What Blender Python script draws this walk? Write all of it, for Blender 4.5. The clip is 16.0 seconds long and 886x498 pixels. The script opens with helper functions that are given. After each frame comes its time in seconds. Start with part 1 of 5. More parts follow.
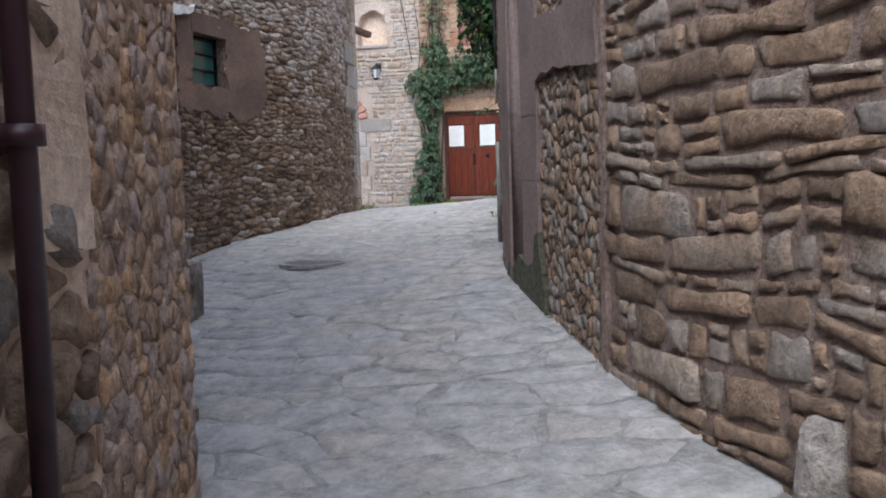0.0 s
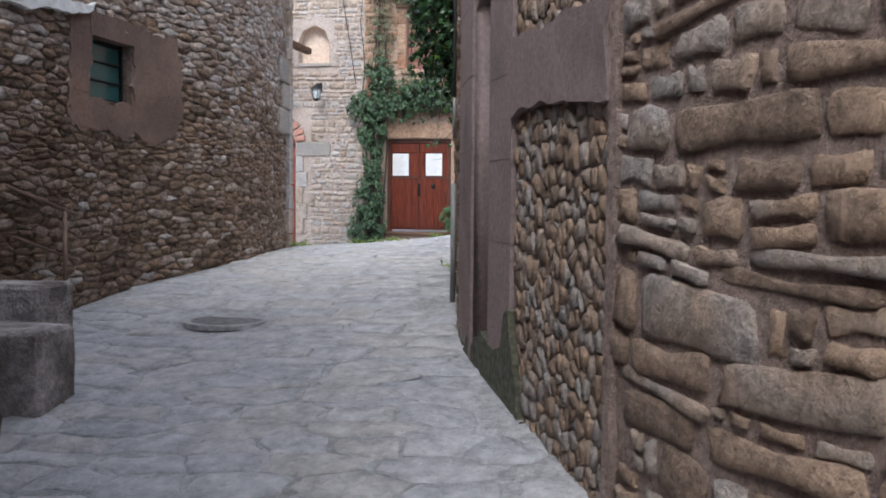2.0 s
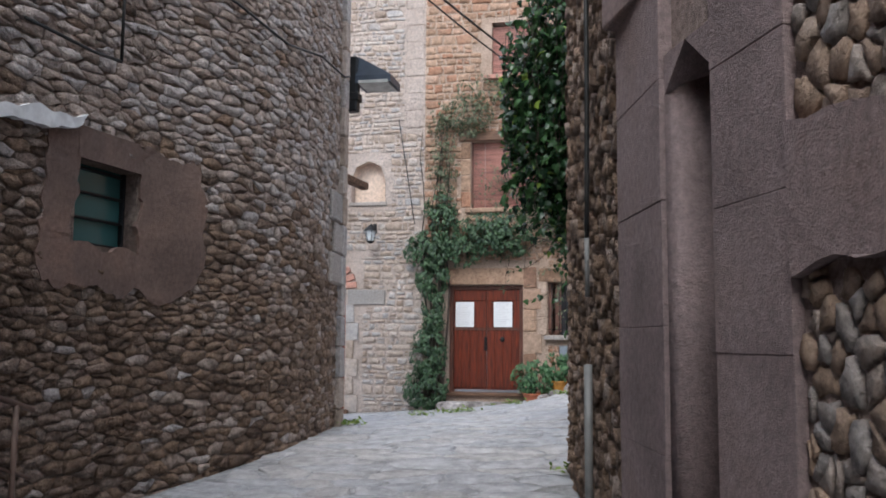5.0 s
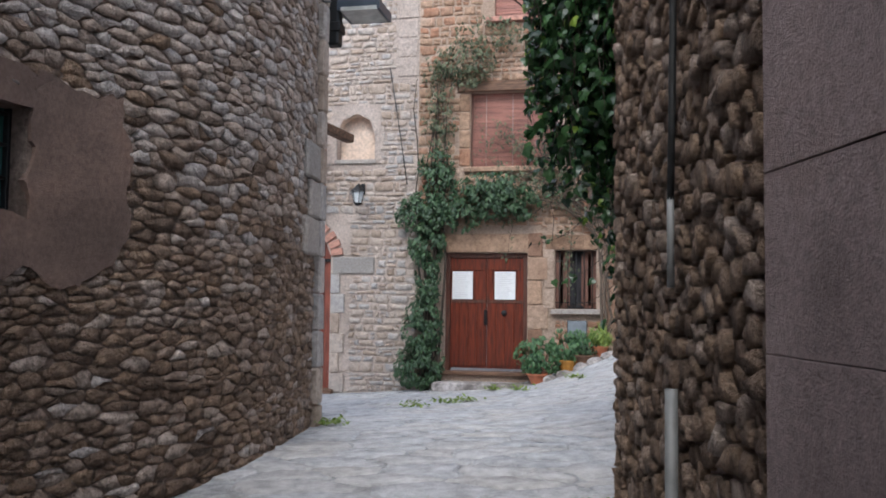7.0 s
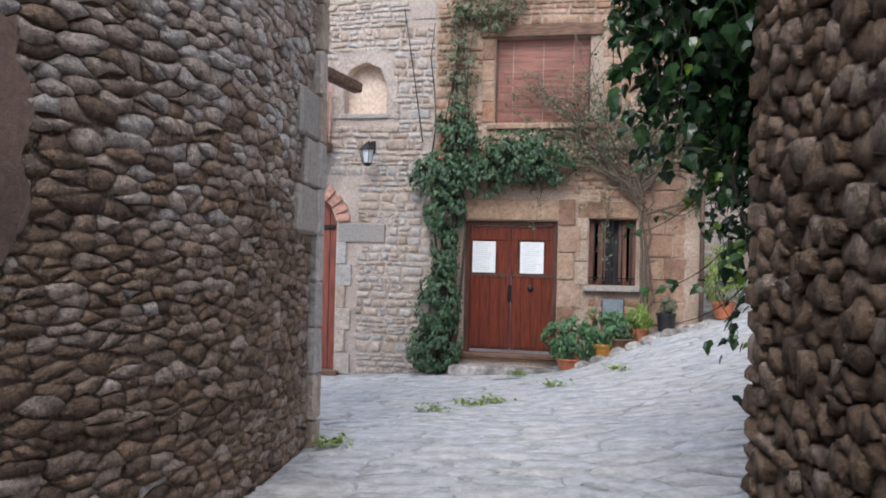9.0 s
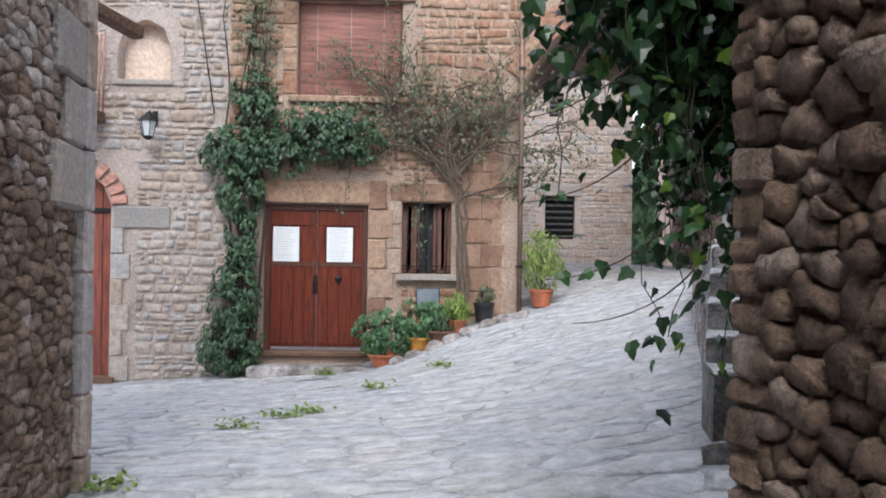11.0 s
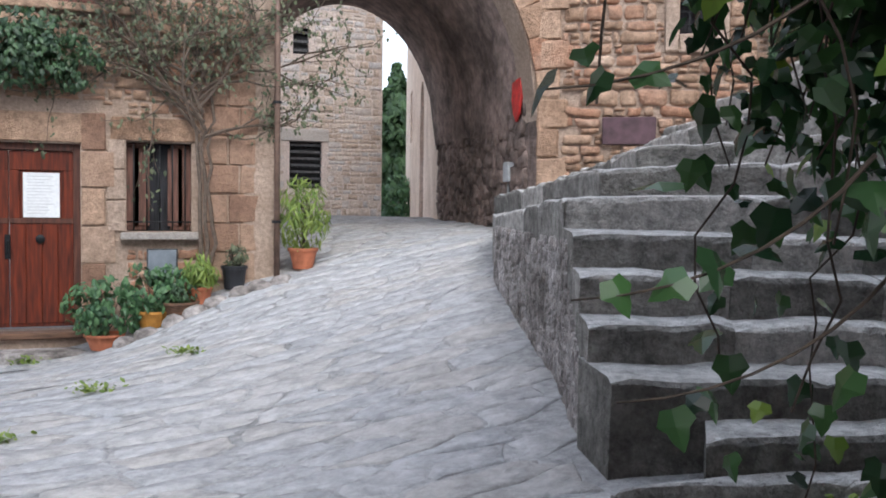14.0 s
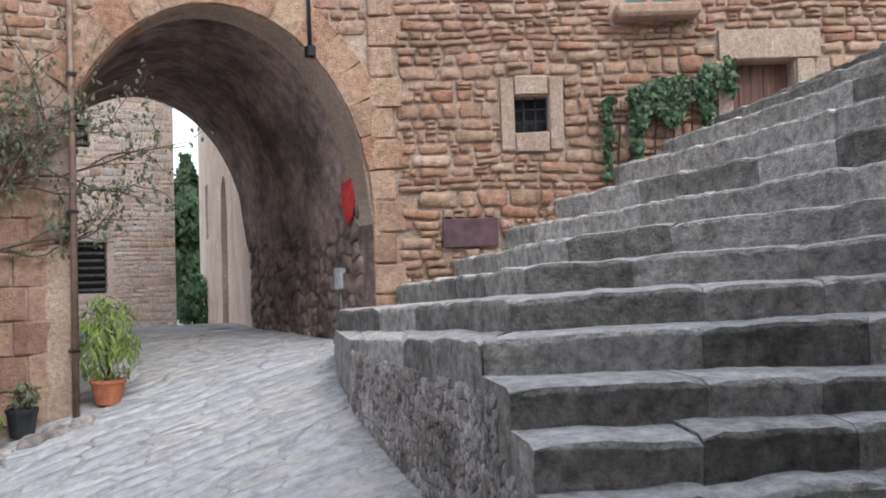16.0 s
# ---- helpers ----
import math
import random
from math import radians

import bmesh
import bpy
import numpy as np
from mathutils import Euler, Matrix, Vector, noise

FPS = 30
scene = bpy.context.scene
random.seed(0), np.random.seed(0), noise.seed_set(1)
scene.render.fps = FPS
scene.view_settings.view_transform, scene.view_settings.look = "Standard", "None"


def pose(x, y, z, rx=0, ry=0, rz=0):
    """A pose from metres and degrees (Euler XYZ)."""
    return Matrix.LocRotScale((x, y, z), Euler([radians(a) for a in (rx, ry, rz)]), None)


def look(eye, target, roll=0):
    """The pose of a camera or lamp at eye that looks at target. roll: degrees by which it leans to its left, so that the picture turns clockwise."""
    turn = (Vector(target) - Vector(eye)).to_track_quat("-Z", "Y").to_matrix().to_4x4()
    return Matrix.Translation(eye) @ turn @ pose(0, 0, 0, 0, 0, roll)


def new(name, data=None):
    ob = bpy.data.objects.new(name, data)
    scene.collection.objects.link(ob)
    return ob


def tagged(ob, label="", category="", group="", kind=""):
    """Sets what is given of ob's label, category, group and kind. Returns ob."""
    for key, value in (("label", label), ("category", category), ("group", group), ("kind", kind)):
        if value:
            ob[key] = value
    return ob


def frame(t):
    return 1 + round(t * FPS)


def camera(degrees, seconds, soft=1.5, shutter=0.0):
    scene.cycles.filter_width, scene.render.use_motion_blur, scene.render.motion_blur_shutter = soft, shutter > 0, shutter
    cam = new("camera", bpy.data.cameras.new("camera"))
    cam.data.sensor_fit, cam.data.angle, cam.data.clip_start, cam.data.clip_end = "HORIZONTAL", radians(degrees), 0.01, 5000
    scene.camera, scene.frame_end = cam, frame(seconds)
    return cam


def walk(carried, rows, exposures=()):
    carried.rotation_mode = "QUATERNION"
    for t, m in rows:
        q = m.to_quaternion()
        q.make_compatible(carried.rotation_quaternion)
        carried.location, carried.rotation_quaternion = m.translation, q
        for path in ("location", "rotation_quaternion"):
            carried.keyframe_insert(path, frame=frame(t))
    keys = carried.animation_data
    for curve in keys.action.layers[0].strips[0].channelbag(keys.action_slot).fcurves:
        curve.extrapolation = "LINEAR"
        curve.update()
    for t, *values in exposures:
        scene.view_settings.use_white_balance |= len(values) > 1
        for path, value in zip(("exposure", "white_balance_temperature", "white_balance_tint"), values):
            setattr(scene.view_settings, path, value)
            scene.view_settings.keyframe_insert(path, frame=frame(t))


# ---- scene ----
cam = camera(54.0, 16.0, 1.8)
PATH = [
    (0, (1.38, -0.713, 0.496), (0.918, 1.226, 0.332), -1.8),
    (0.5, (1.288, -0.351, 0.552), (0.888, 1.601, 0.384), -1.5),
    (1, (1.207, 0.041, 0.61), (0.811, 1.996, 0.464), -1.0),
    (1.5, (1.082, 0.378, 0.653), (0.711, 2.338, 0.507), -0.0),
    (2, (1.002, 0.725, 0.709), (0.68, 2.696, 0.595), 0.5),
    (2.5, (0.913, 1.053, 0.815), (0.575, 3.024, 0.791), 0.7),
    (3, (0.798, 1.461, 0.904), (0.435, 3.422, 1.049), 1.0),
    (3.5, (0.687, 1.848, 0.937), (0.303, 3.793, 1.202), 1.4),
    (3.7, (0.623, 2.002, 0.938), (0.219, 3.941, 1.213), 1.4),
    (5.8, (-0.091, 3.813, 1.052), (-0.519, 5.759, 1.227), -0.2),
    (6, (-0.114, 3.993, 1.069), (-0.543, 5.938, 1.247), -0.4),
    (6.5, (-0.218, 4.384, 1.117), (-0.648, 6.331, 1.273), -0.2),
    (7, (-0.335, 4.772, 1.181), (-0.741, 6.727, 1.303), 0.7),
    (7.5, (-0.473, 5.194, 1.275), (-0.965, 7.128, 1.419), 0.8),
    (8, (-0.644, 5.629, 1.316), (-1.131, 7.565, 1.438), 1.8),
    (10.3, (-1.035, 7.206, 1.574), (-1.221, 9.196, 1.502), 0.5),
    (10.5, (-1.101, 7.31, 1.544), (-1.213, 9.305, 1.48), 0.8),
    (11, (-1.262, 7.608, 1.389), (-1.205, 9.607, 1.399), 0.9),
    (11.5, (-1.246, 8.004, 1.31), (-1.206, 10.003, 1.33), 0.8),
    (12, (-1.192, 8.385, 1.258), (-1.1, 10.383, 1.274), 0.3),
    (12.5, (-1.237, 8.683, 1.277), (-1.023, 10.671, 1.291), -0.9),
    (13, (-1.317, 8.978, 1.315), (-0.951, 10.944, 1.288), -0.6),
    (13.5, (-1.334, 9.213, 1.374), (-0.773, 11.133, 1.347), 0.1),
    (14, (-1.355, 9.511, 1.425), (-0.697, 11.397, 1.327), 0.8),
    (14.5, (-1.405, 9.726, 1.504), (-0.638, 11.572, 1.433), 1.7),
    (15, (-1.39, 10.031, 1.545), (-0.512, 11.828, 1.533), 0.4),
    (15.5, (-1.46, 10.281, 1.639), (-0.497, 12.034, 1.637), -0.9),
    (16, (-1.519, 10.521, 1.738), (-0.422, 12.191, 1.825), -1.9),
]
walk(cam, [(t, look(eye, target, roll)) for t, eye, target, roll in PATH], [(0, 1.3, 6000, 7), (2.5, 1.3, 6000, 7), (3.5, 1.02, 6000, 7), (7, 1.0, 6000, 7), (11, 1.28, 6000, 7), (13, 1.22, 6000, 7), (15, 1.17, 6100, 7), (16, 1.05, 6150, 7)])

# ---- world, sun, exposure ----
world = bpy.data.worlds.new("sky")
scene.world = world
world.use_nodes = True
wn = world.node_tree
bg = wn.nodes["Background"]
sky = wn.nodes.new("ShaderNodeTexSky")
sky.sky_type = 'NISHITA'
sky.sun_disc = False
sky.sun_elevation, sky.sun_rotation = radians(46), radians(184)
sky.air_density, sky.dust_density = 1.0, 3.0
mixw = wn.nodes.new("ShaderNodeMix")
mixw.data_type = 'RGBA'
mixw.inputs[0].default_value = 0.55
mixw.inputs[7].default_value = (7.5, 7.6, 8.0, 1)
wn.links.new(sky.outputs[0], mixw.inputs[6])
wn.links.new(mixw.outputs[2], bg.inputs[0])
bg.inputs[1].default_value = 0.15
sun_data = bpy.data.lights.new("sun", 'SUN')
sun_data.energy, sun_data.angle, sun_data.color = 0.8, radians(25), (1.0, 0.96, 0.9)
sun = new("sun", sun_data)
sun.matrix_world = look((0, 0, 20), (1.4, 19, 0))


# ---- materials ----
def nodes_of(name):
    m = bpy.data.materials.new(name)
    m.use_nodes = True
    t = m.node_tree
    return m, t, t.nodes["Principled BSDF"]


def stone_mat(name, cols, grain=14.0, rough=0.9, bump=0.5, stain=1.6, dark=0.55, piece=True, light=(1.0, 1.0, 1.07)):
    """Stone or plaster: tone varies from piece to piece, with stains and grain."""
    m, t, p = nodes_of(name)
    n, l = t.nodes.new, t.links.new
    tc = n("ShaderNodeNewGeometry")
    ramp = n("ShaderNodeValToRGB")
    ramp.color_ramp.interpolation = 'LINEAR'
    el = ramp.color_ramp.elements
    for i, c in enumerate(cols):
        e = el[i] if i < 2 else el.new(1.0)
        e.position = i / max(1, len(cols) - 1)
        e.color = (c[0] * light[0], c[1] * light[1], c[2] * light[2], 1)
    big = n("ShaderNodeTexNoise")
    big.inputs["Scale"].default_value = stain
    big.inputs["Detail"].default_value = 6
    l(tc.outputs["Position"], big.inputs["Vector"])
    if piece:
        oi = n("ShaderNodeObjectInfo")
        add = n("ShaderNodeMath")
        l(oi.outputs["Random"], add.inputs[0])
        l(tc.outputs["Random Per Island"], add.inputs[1])
        fr = n("ShaderNodeMath")
        fr.operation = 'FRACT'
        l(add.outputs[0], fr.inputs[0])
        a2 = n("ShaderNodeMath")
        a2.operation = 'MULTIPLY_ADD'
        l(big.outputs[0], a2.inputs[0])
        a2.inputs[1].default_value = 0.7
        sc = n("ShaderNodeMath")
        sc.operation = 'MULTIPLY_ADD'
        l(fr.outputs[0], sc.inputs[0])
        sc.inputs[1].default_value, sc.inputs[2].default_value = 0.75, -0.22
        l(sc.outputs[0], a2.inputs[2])
        l(a2.outputs[0], ramp.inputs[0])
    else:
        sc = n("ShaderNodeMapRange")
        sc.inputs[1].default_value, sc.inputs[2].default_value = 0.32, 0.68
        l(big.outputs[0], sc.inputs[0])
        l(sc.outputs[0], ramp.inputs[0])
    fine = n("ShaderNodeTexNoise")
    fine.inputs["Scale"].default_value = grain
    fine.inputs["Detail"].default_value = 8
    fine.inputs["Roughness"].default_value = 0.74
    l(tc.outputs["Position"], fine.inputs["Vector"])
    mr = n("ShaderNodeMapRange")
    mr.inputs[1].default_value, mr.inputs[2].default_value = 0.36, 0.64
    mr.inputs[3].default_value, mr.inputs[4].default_value = dark, 1.25
    l(fine.outputs[0], mr.inputs[0])
    mul = n("ShaderNodeMix")
    mul.data_type, mul.blend_type = 'RGBA', 'MULTIPLY'
    mul.inputs[0].default_value = 1
    l(ramp.outputs[0], mul.inputs[6])
    l(mr.outputs[0], mul.inputs[7])
    l(mul.outputs[2], p.inputs["Base Color"])
    p.inputs["Roughness"].default_value = rough
    p.inputs["Specular IOR Level"].default_value = 0.25
    bp = n("ShaderNodeBump")
    bp.inputs["Strength"].default_value, bp.inputs["Distance"].default_value = min(1.0, bump * 1.4), 0.04
    grit = n("ShaderNodeTexNoise")
    grit.inputs["Scale"].default_value = grain * 3.7
    grit.inputs["Detail"].default_value = 5
    l(tc.outputs["Position"], grit.inputs["Vector"])
    mad = n("ShaderNodeMath")
    mad.operation = 'MULTIPLY_ADD'
    mad.inputs[1].default_value = 0.8
    l(grit.outputs[0], mad.inputs[0])
    l(fine.outputs[0], mad.inputs[2])
    l(mad.outputs[0], bp.inputs["Height"])
    l(bp.outputs[0], p.inputs["Normal"])
    return m


def plain_mat(name, col, rough=0.6, metal=0.0, var=0.25, scale=9.0, stretch=(1, 1, 1), bump=0.15):
    m, t, p = nodes_of(name)
    n, l = t.nodes.new, t.links.new
    tc = n("ShaderNodeNewGeometry")
    mp = n("ShaderNodeMapping")
    mp.inputs["Scale"].default_value = stretch
    l(tc.outputs["Position"], mp.inputs[0])
    nz = n("ShaderNodeTexNoise")
    nz.inputs["Scale"].default_value = scale
    nz.inputs["Detail"].default_value = 7
    l(mp.outputs[0], nz.inputs["Vector"])
    mr = n("ShaderNodeMapRange")
    mr.inputs[1].default_value, mr.inputs[2].default_value = 0.3, 0.7
    mr.inputs[3].default_value, mr.inputs[4].default_value = 1 - var * 1.5, 1 + var
    l(nz.outputs[0], mr.inputs[0])
    mul = n("ShaderNodeMix")
    mul.data_type, mul.blend_type = 'RGBA', 'MULTIPLY'
    mul.inputs[0].default_value = 1
    mul.inputs[6].default_value = (*col, 1)
    l(mr.outputs[0], mul.inputs[7])
    l(mul.outputs[2], p.inputs["Base Color"])
    p.inputs["Roughness"].default_value, p.inputs["Metallic"].default_value = rough, metal
    bp = n("ShaderNodeBump")
    bp.inputs["Strength"].default_value, bp.inputs["Distance"].default_value = bump, 0.01
    l(nz.outputs[0], bp.inputs["Height"])
    l(bp.outputs[0], p.inputs["Normal"])
    return m


def leaf_mat(name, dark, lightc, rough=0.4):
    m, t, p = nodes_of(name)
    n, l = t.nodes.new, t.links.new
    g = n("ShaderNodeNewGeometry")
    ramp = n("ShaderNodeValToRGB")
    ramp.color_ramp.elements[0].color = (*dark, 1)
    ramp.color_ramp.elements[1].color = (*lightc, 1)
    ramp.color_ramp.elements[1].position = 0.95
    l(g.outputs["Random Per Island"], ramp.inputs[0])
    l(ramp.outputs[0], p.inputs["Base Color"])
    p.inputs["Roughness"].default_value = rough
    p.inputs["Specular IOR Level"].default_value = 0.5
    tr = n("ShaderNodeBsdfTranslucent")
    l(ramp.outputs[0], tr.inputs[0])
    mx = n("ShaderNodeMixShader")
    mx.inputs[0].default_value = 0.28
    l(p.outputs[0], mx.inputs[1])
    l(tr.outputs[0], mx.inputs[2])
    l(mx.outputs[0], t.nodes["Material Output"].inputs[0])
    return m


M_BROWN = stone_mat("brown rubble", [(0.11, 0.076, 0.055), (0.22, 0.152, 0.104), (0.32, 0.22, 0.143), (0.34, 0.253, 0.19), (0.5, 0.41, 0.33)], dark=0.5, bump=0.8)
M_GREYRUB = stone_mat("grey-brown rubble", [(0.27, 0.203, 0.155), (0.42, 0.33, 0.256), (0.52, 0.42, 0.335), (0.49, 0.44, 0.39), (0.66, 0.57, 0.48)], bump=0.8)
M_MORTAR = stone_mat("earth mortar", [(0.17, 0.122, 0.09), (0.24, 0.18, 0.138), (0.34, 0.265, 0.21)], piece=False, grain=22, bump=0.8)
M_TAN = stone_mat("tan sandstone", [(0.169, 0.124, 0.091), (0.286, 0.208, 0.15), (0.377, 0.267, 0.182), (0.325, 0.293, 0.26), (0.468, 0.37, 0.286)], stain=2.2)
M_ROUGHCAST = stone_mat("patchy old render", [(0.33, 0.24, 0.18), (0.6, 0.43, 0.3), (0.56, 0.46, 0.4), (0.68, 0.45, 0.26), (0.78, 0.62, 0.48)], grain=9, stain=3.0, dark=0.5, bump=0.9)
M_PINKMORTAR = stone_mat("pink lime mortar", [(0.33, 0.24, 0.2), (0.46, 0.36, 0.3)], piece=False, grain=26, bump=0.8)
M_PALE = stone_mat("pale limestone", [(0.27, 0.205, 0.15), (0.4, 0.32, 0.245), (0.46, 0.385, 0.31), (0.38, 0.36, 0.33), (0.54, 0.47, 0.39)], dark=0.7)
M_PALEMORTAR = stone_mat("pale lime mortar", [(0.46, 0.38, 0.31), (0.58, 0.49, 0.41)], piece=False, grain=24, dark=0.75, bump=0.7)
M_WARM = stone_mat("warm sandstone", [(0.23, 0.14, 0.085), (0.36, 0.235, 0.15), (0.44, 0.3, 0.2), (0.35, 0.185, 0.11), (0.52, 0.39, 0.28)], dark=0.6)
M_WARMMORTAR = stone_mat("warm mortar", [(0.36, 0.265, 0.19), (0.5, 0.385, 0.29)], piece=False, grain=24, dark=0.7)
M_ASHLAR = stone_mat("ashlar sandstone", [(0.2, 0.115, 0.075), (0.3, 0.185, 0.12), (0.36, 0.24, 0.16), (0.44, 0.33, 0.24)], dark=0.7)
M_PLASTER = stone_mat("mauve plaster", [(0.17, 0.13, 0.117), (0.25, 0.192, 0.175), (0.21, 0.15, 0.125)], piece=False, grain=30, stain=1.1, dark=0.8, bump=0.35)
M_BROWNPLASTER = stone_mat("brown plaster", [(0.12, 0.085, 0.068), (0.19, 0.13, 0.1), (0.25, 0.155, 0.11)], piece=False, grain=30, stain=1.3, dark=0.8, bump=0.3)
M_VAULT = stone_mat("brown rough vault plaster", [(0.12, 0.09, 0.072), (0.24, 0.18, 0.145), (0.34, 0.25, 0.2)], piece=False, grain=6, stain=1.5, dark=0.6, bump=1.0)
M_CREAM = stone_mat("cream plaster", [(0.54, 0.41, 0.3), (0.7, 0.57, 0.445)], piece=False, grain=20, stain=1.5, dark=0.8, bump=0.3)
M_GREYSTONE = stone_mat("grey dressed stone", [(0.3, 0.28, 0.25), (0.42, 0.37, 0.31)], grain=30, dark=0.75)
M_FLAG = stone_mat("grey flagstone", [(0.35, 0.355, 0.36), (0.4, 0.403, 0.407), (0.43, 0.43, 0.43), (0.42, 0.405, 0.385), (0.47, 0.47, 0.47)], grain=7, rough=0.7, bump=0.5, stain=0.9, dark=0.72, light=(1, 1, 1.03))
M_JOINT = stone_mat("paving joints", [(0.29, 0.29, 0.28), (0.38, 0.38, 0.375), (0.43, 0.425, 0.42)], piece=False, grain=12, stain=1.2, rough=0.85, dark=0.65, light=(1, 1, 1.03))
# Risers carry lichen plus shade, treads wear plus top light, as colour.
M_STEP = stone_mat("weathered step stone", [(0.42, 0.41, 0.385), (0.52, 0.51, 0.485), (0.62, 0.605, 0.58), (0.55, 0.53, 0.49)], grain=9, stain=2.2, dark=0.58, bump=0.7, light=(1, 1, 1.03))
M_RISER = stone_mat("lichened riser stone with shade", [(0.13, 0.123, 0.108), (0.26, 0.248, 0.224), (0.44, 0.416, 0.38), (0.6, 0.575, 0.53)], grain=12, stain=3.2, dark=0.45, bump=1.0, light=(1, 1, 1.03))
M_FLANK = stone_mat("rough grey render", [(0.2, 0.178, 0.155), (0.36, 0.323, 0.285), (0.48, 0.437, 0.393), (0.62, 0.575, 0.53)], piece=False, grain=11, stain=2.5, dark=0.5, bump=1.0)
M_WOOD = plain_mat("varnished red wood", (0.125, 0.02, 0.006), 0.42, 0, 0.45, 5.0, (6, 6, 0.6))
M_DARKWOOD = plain_mat("dark red wood", (0.085, 0.028, 0.016), 0.55, 0, 0.4, 5.0, (6, 6, 0.6))
M_SHUTTER = plain_mat("brown shutter wood", (0.15, 0.07, 0.05), 0.6, 0, 0.35, 6.0, (6, 6, 0.6))
M_ROLL = plain_mat("rolled blind slats", (0.3, 0.13, 0.1), 0.55, 0, 0.3, 3.0, (0.6, 1, 8))
M_OLDWOOD = plain_mat("weathered beam", (0.14, 0.075, 0.045), 0.75, 0, 0.4, 6.0, (1, 6, 6))
M_IRON = plain_mat("black iron", (0.02, 0.021, 0.023), 0.5, 0.6, 0.2)
M_CABLE = plain_mat("black cable", (0.015, 0.015, 0.016), 0.6)
M_PIPE = plain_mat("grey pipe", (0.2, 0.2, 0.2), 0.5, 0, 0.15)
M_RUST = plain_mat("brown drainpipe", (0.2, 0.13, 0.1), 0.55, 0.2, 0.25)
M_PURPLE = plain_mat("dark maroon drainpipe", (0.05, 0.022, 0.03), 0.4, 0, 0.15)
M_PAPER = plain_mat("white paper", (0.72, 0.73, 0.74), 0.8, 0, 0.06, 30)
M_INK = plain_mat("grey print", (0.55, 0.55, 0.57), 0.8, 0, 0.1)
M_TERRA = plain_mat("terracotta", (0.42, 0.14, 0.07), 0.8, 0, 0.25)
M_OCHREPOT = plain_mat("ochre pot", (0.45, 0.21, 0.04), 0.7, 0, 0.25)
M_BLACKPOT = plain_mat("black plastic pot", (0.02, 0.021, 0.026), 0.5)
M_SOIL = plain_mat("potting soil", (0.05, 0.033, 0.022), 0.95, 0, 0.4, 40)
M_METER = plain_mat("grey meter cover", (0.22, 0.25, 0.29), 0.5, 0.3, 0.15)
M_PLAQUE = plain_mat("dark violet slate", (0.09, 0.05, 0.06), 0.45, 0, 0.3)
M_RED = plain_mat("red paint", (0.55, 0.035, 0.03), 0.6, 0, 0.25)
M_LID = plain_mat("dusty iron lid", (0.16, 0.16, 0.165), 0.6, 0.2, 0.35, 20)
M_STEEL = plain_mat("worn grey metal", (0.09, 0.09, 0.095), 0.5, 0.5, 0.3)
M_BRICK = plain_mat("pink brick", (0.42, 0.22, 0.17), 0.9, 0, 0.3, 14)
M_WHITE = plain_mat("white lime", (0.72, 0.72, 0.72), 0.9, 0, 0.15, 12)
M_MOSS = plain_mat("moss", (0.085, 0.085, 0.06), 0.95, 0, 0.4, 25)
M_DARKFILL = plain_mat("dark curtain and window fill", (0.03, 0.03, 0.035), 0.9, 0, 0.4, 6, (8, 8, 0.5))
# Near-black sheet standing in for the shade inside windows and the slit.
M_SHADEBACK = plain_mat("near-black shade backing", (0.015, 0.015, 0.017), 0.9)
M_LEDGRAY = plain_mat("lamp lens", (0.45, 0.46, 0.44), 0.3)
M_LANTERN = plain_mat("frosted lantern glass", (0.55, 0.58, 0.6), 0.35, 0, 0.08)
M_STEM = plain_mat("vine stem", (0.05, 0.036, 0.027), 0.9, 0, 0.35, 30)
M_DRYSTEM = plain_mat("dry vine twigs", (0.11, 0.08, 0.06), 0.9, 0, 0.35, 30)
M_GREYBOX = plain_mat("light grey box", (0.4, 0.41, 0.42), 0.5)
M_IVY = leaf_mat("ivy leaves", (0.009, 0.026, 0.015), (0.055, 0.125, 0.042), 0.27)
M_IVYLIGHT = leaf_mat("young ivy leaves", (0.08, 0.15, 0.02), (0.2, 0.3, 0.04), 0.45)
M_CREEPER = leaf_mat("creeper leaves", (0.022, 0.05, 0.026), (0.075, 0.14, 0.06), 0.45)
M_GREYLEAF = leaf_mat("olive leaves", (0.06, 0.075, 0.045), (0.16, 0.18, 0.1), 0.6)
M_POTLEAF = leaf_mat("pot plant leaves", (0.025, 0.075, 0.03), (0.11, 0.22, 0.09), 0.45)
M_LIMELEAF = leaf_mat("lime leaves", (0.1, 0.17, 0.03), (0.28, 0.36, 0.08), 0.5)
M_CYPRESS = leaf_mat("cypress leaves", (0.02, 0.05, 0.018), (0.06, 0.12, 0.04), 0.6)
m_glass, t_glass, p_glass = nodes_of("window glass")
# Opaque teal base: the panes' green reflection is put into the colour.
p_glass.inputs["Base Color"].default_value = (0.045, 0.13, 0.13, 1)
p_glass.inputs["Roughness"].default_value = 0.12
M_GLASS = m_glass
rng = random.Random(7)


# ---- helpers for building ----
def part(name, bm, material, parent=None, label="", smooth=False):
    me = bpy.data.meshes.new(name)
    if isinstance(bm, tuple):
        me.from_pydata(*bm)
    else:
        bmesh.ops.recalc_face_normals(bm, faces=bm.faces)
        bm.to_mesh(me)
        bm.free()
    me.materials.append(material)
    if smooth:
        me.polygons.foreach_set("use_smooth", [True] * len(me.polygons))
    ob = new(name, me)
    if parent is not None:
        ob.parent = parent
        ob.matrix_parent_inverse = Matrix.Translation(parent.location).inverted()
    if label:
        ob["label"] = label
    return ob


def thing(name, label, category, at=(0, 0, 0), group="", kind=""):
    ob = new(name)
    ob.location = at
    ob.empty_display_size = 0.1
    return tagged(ob, label, category, group, kind)


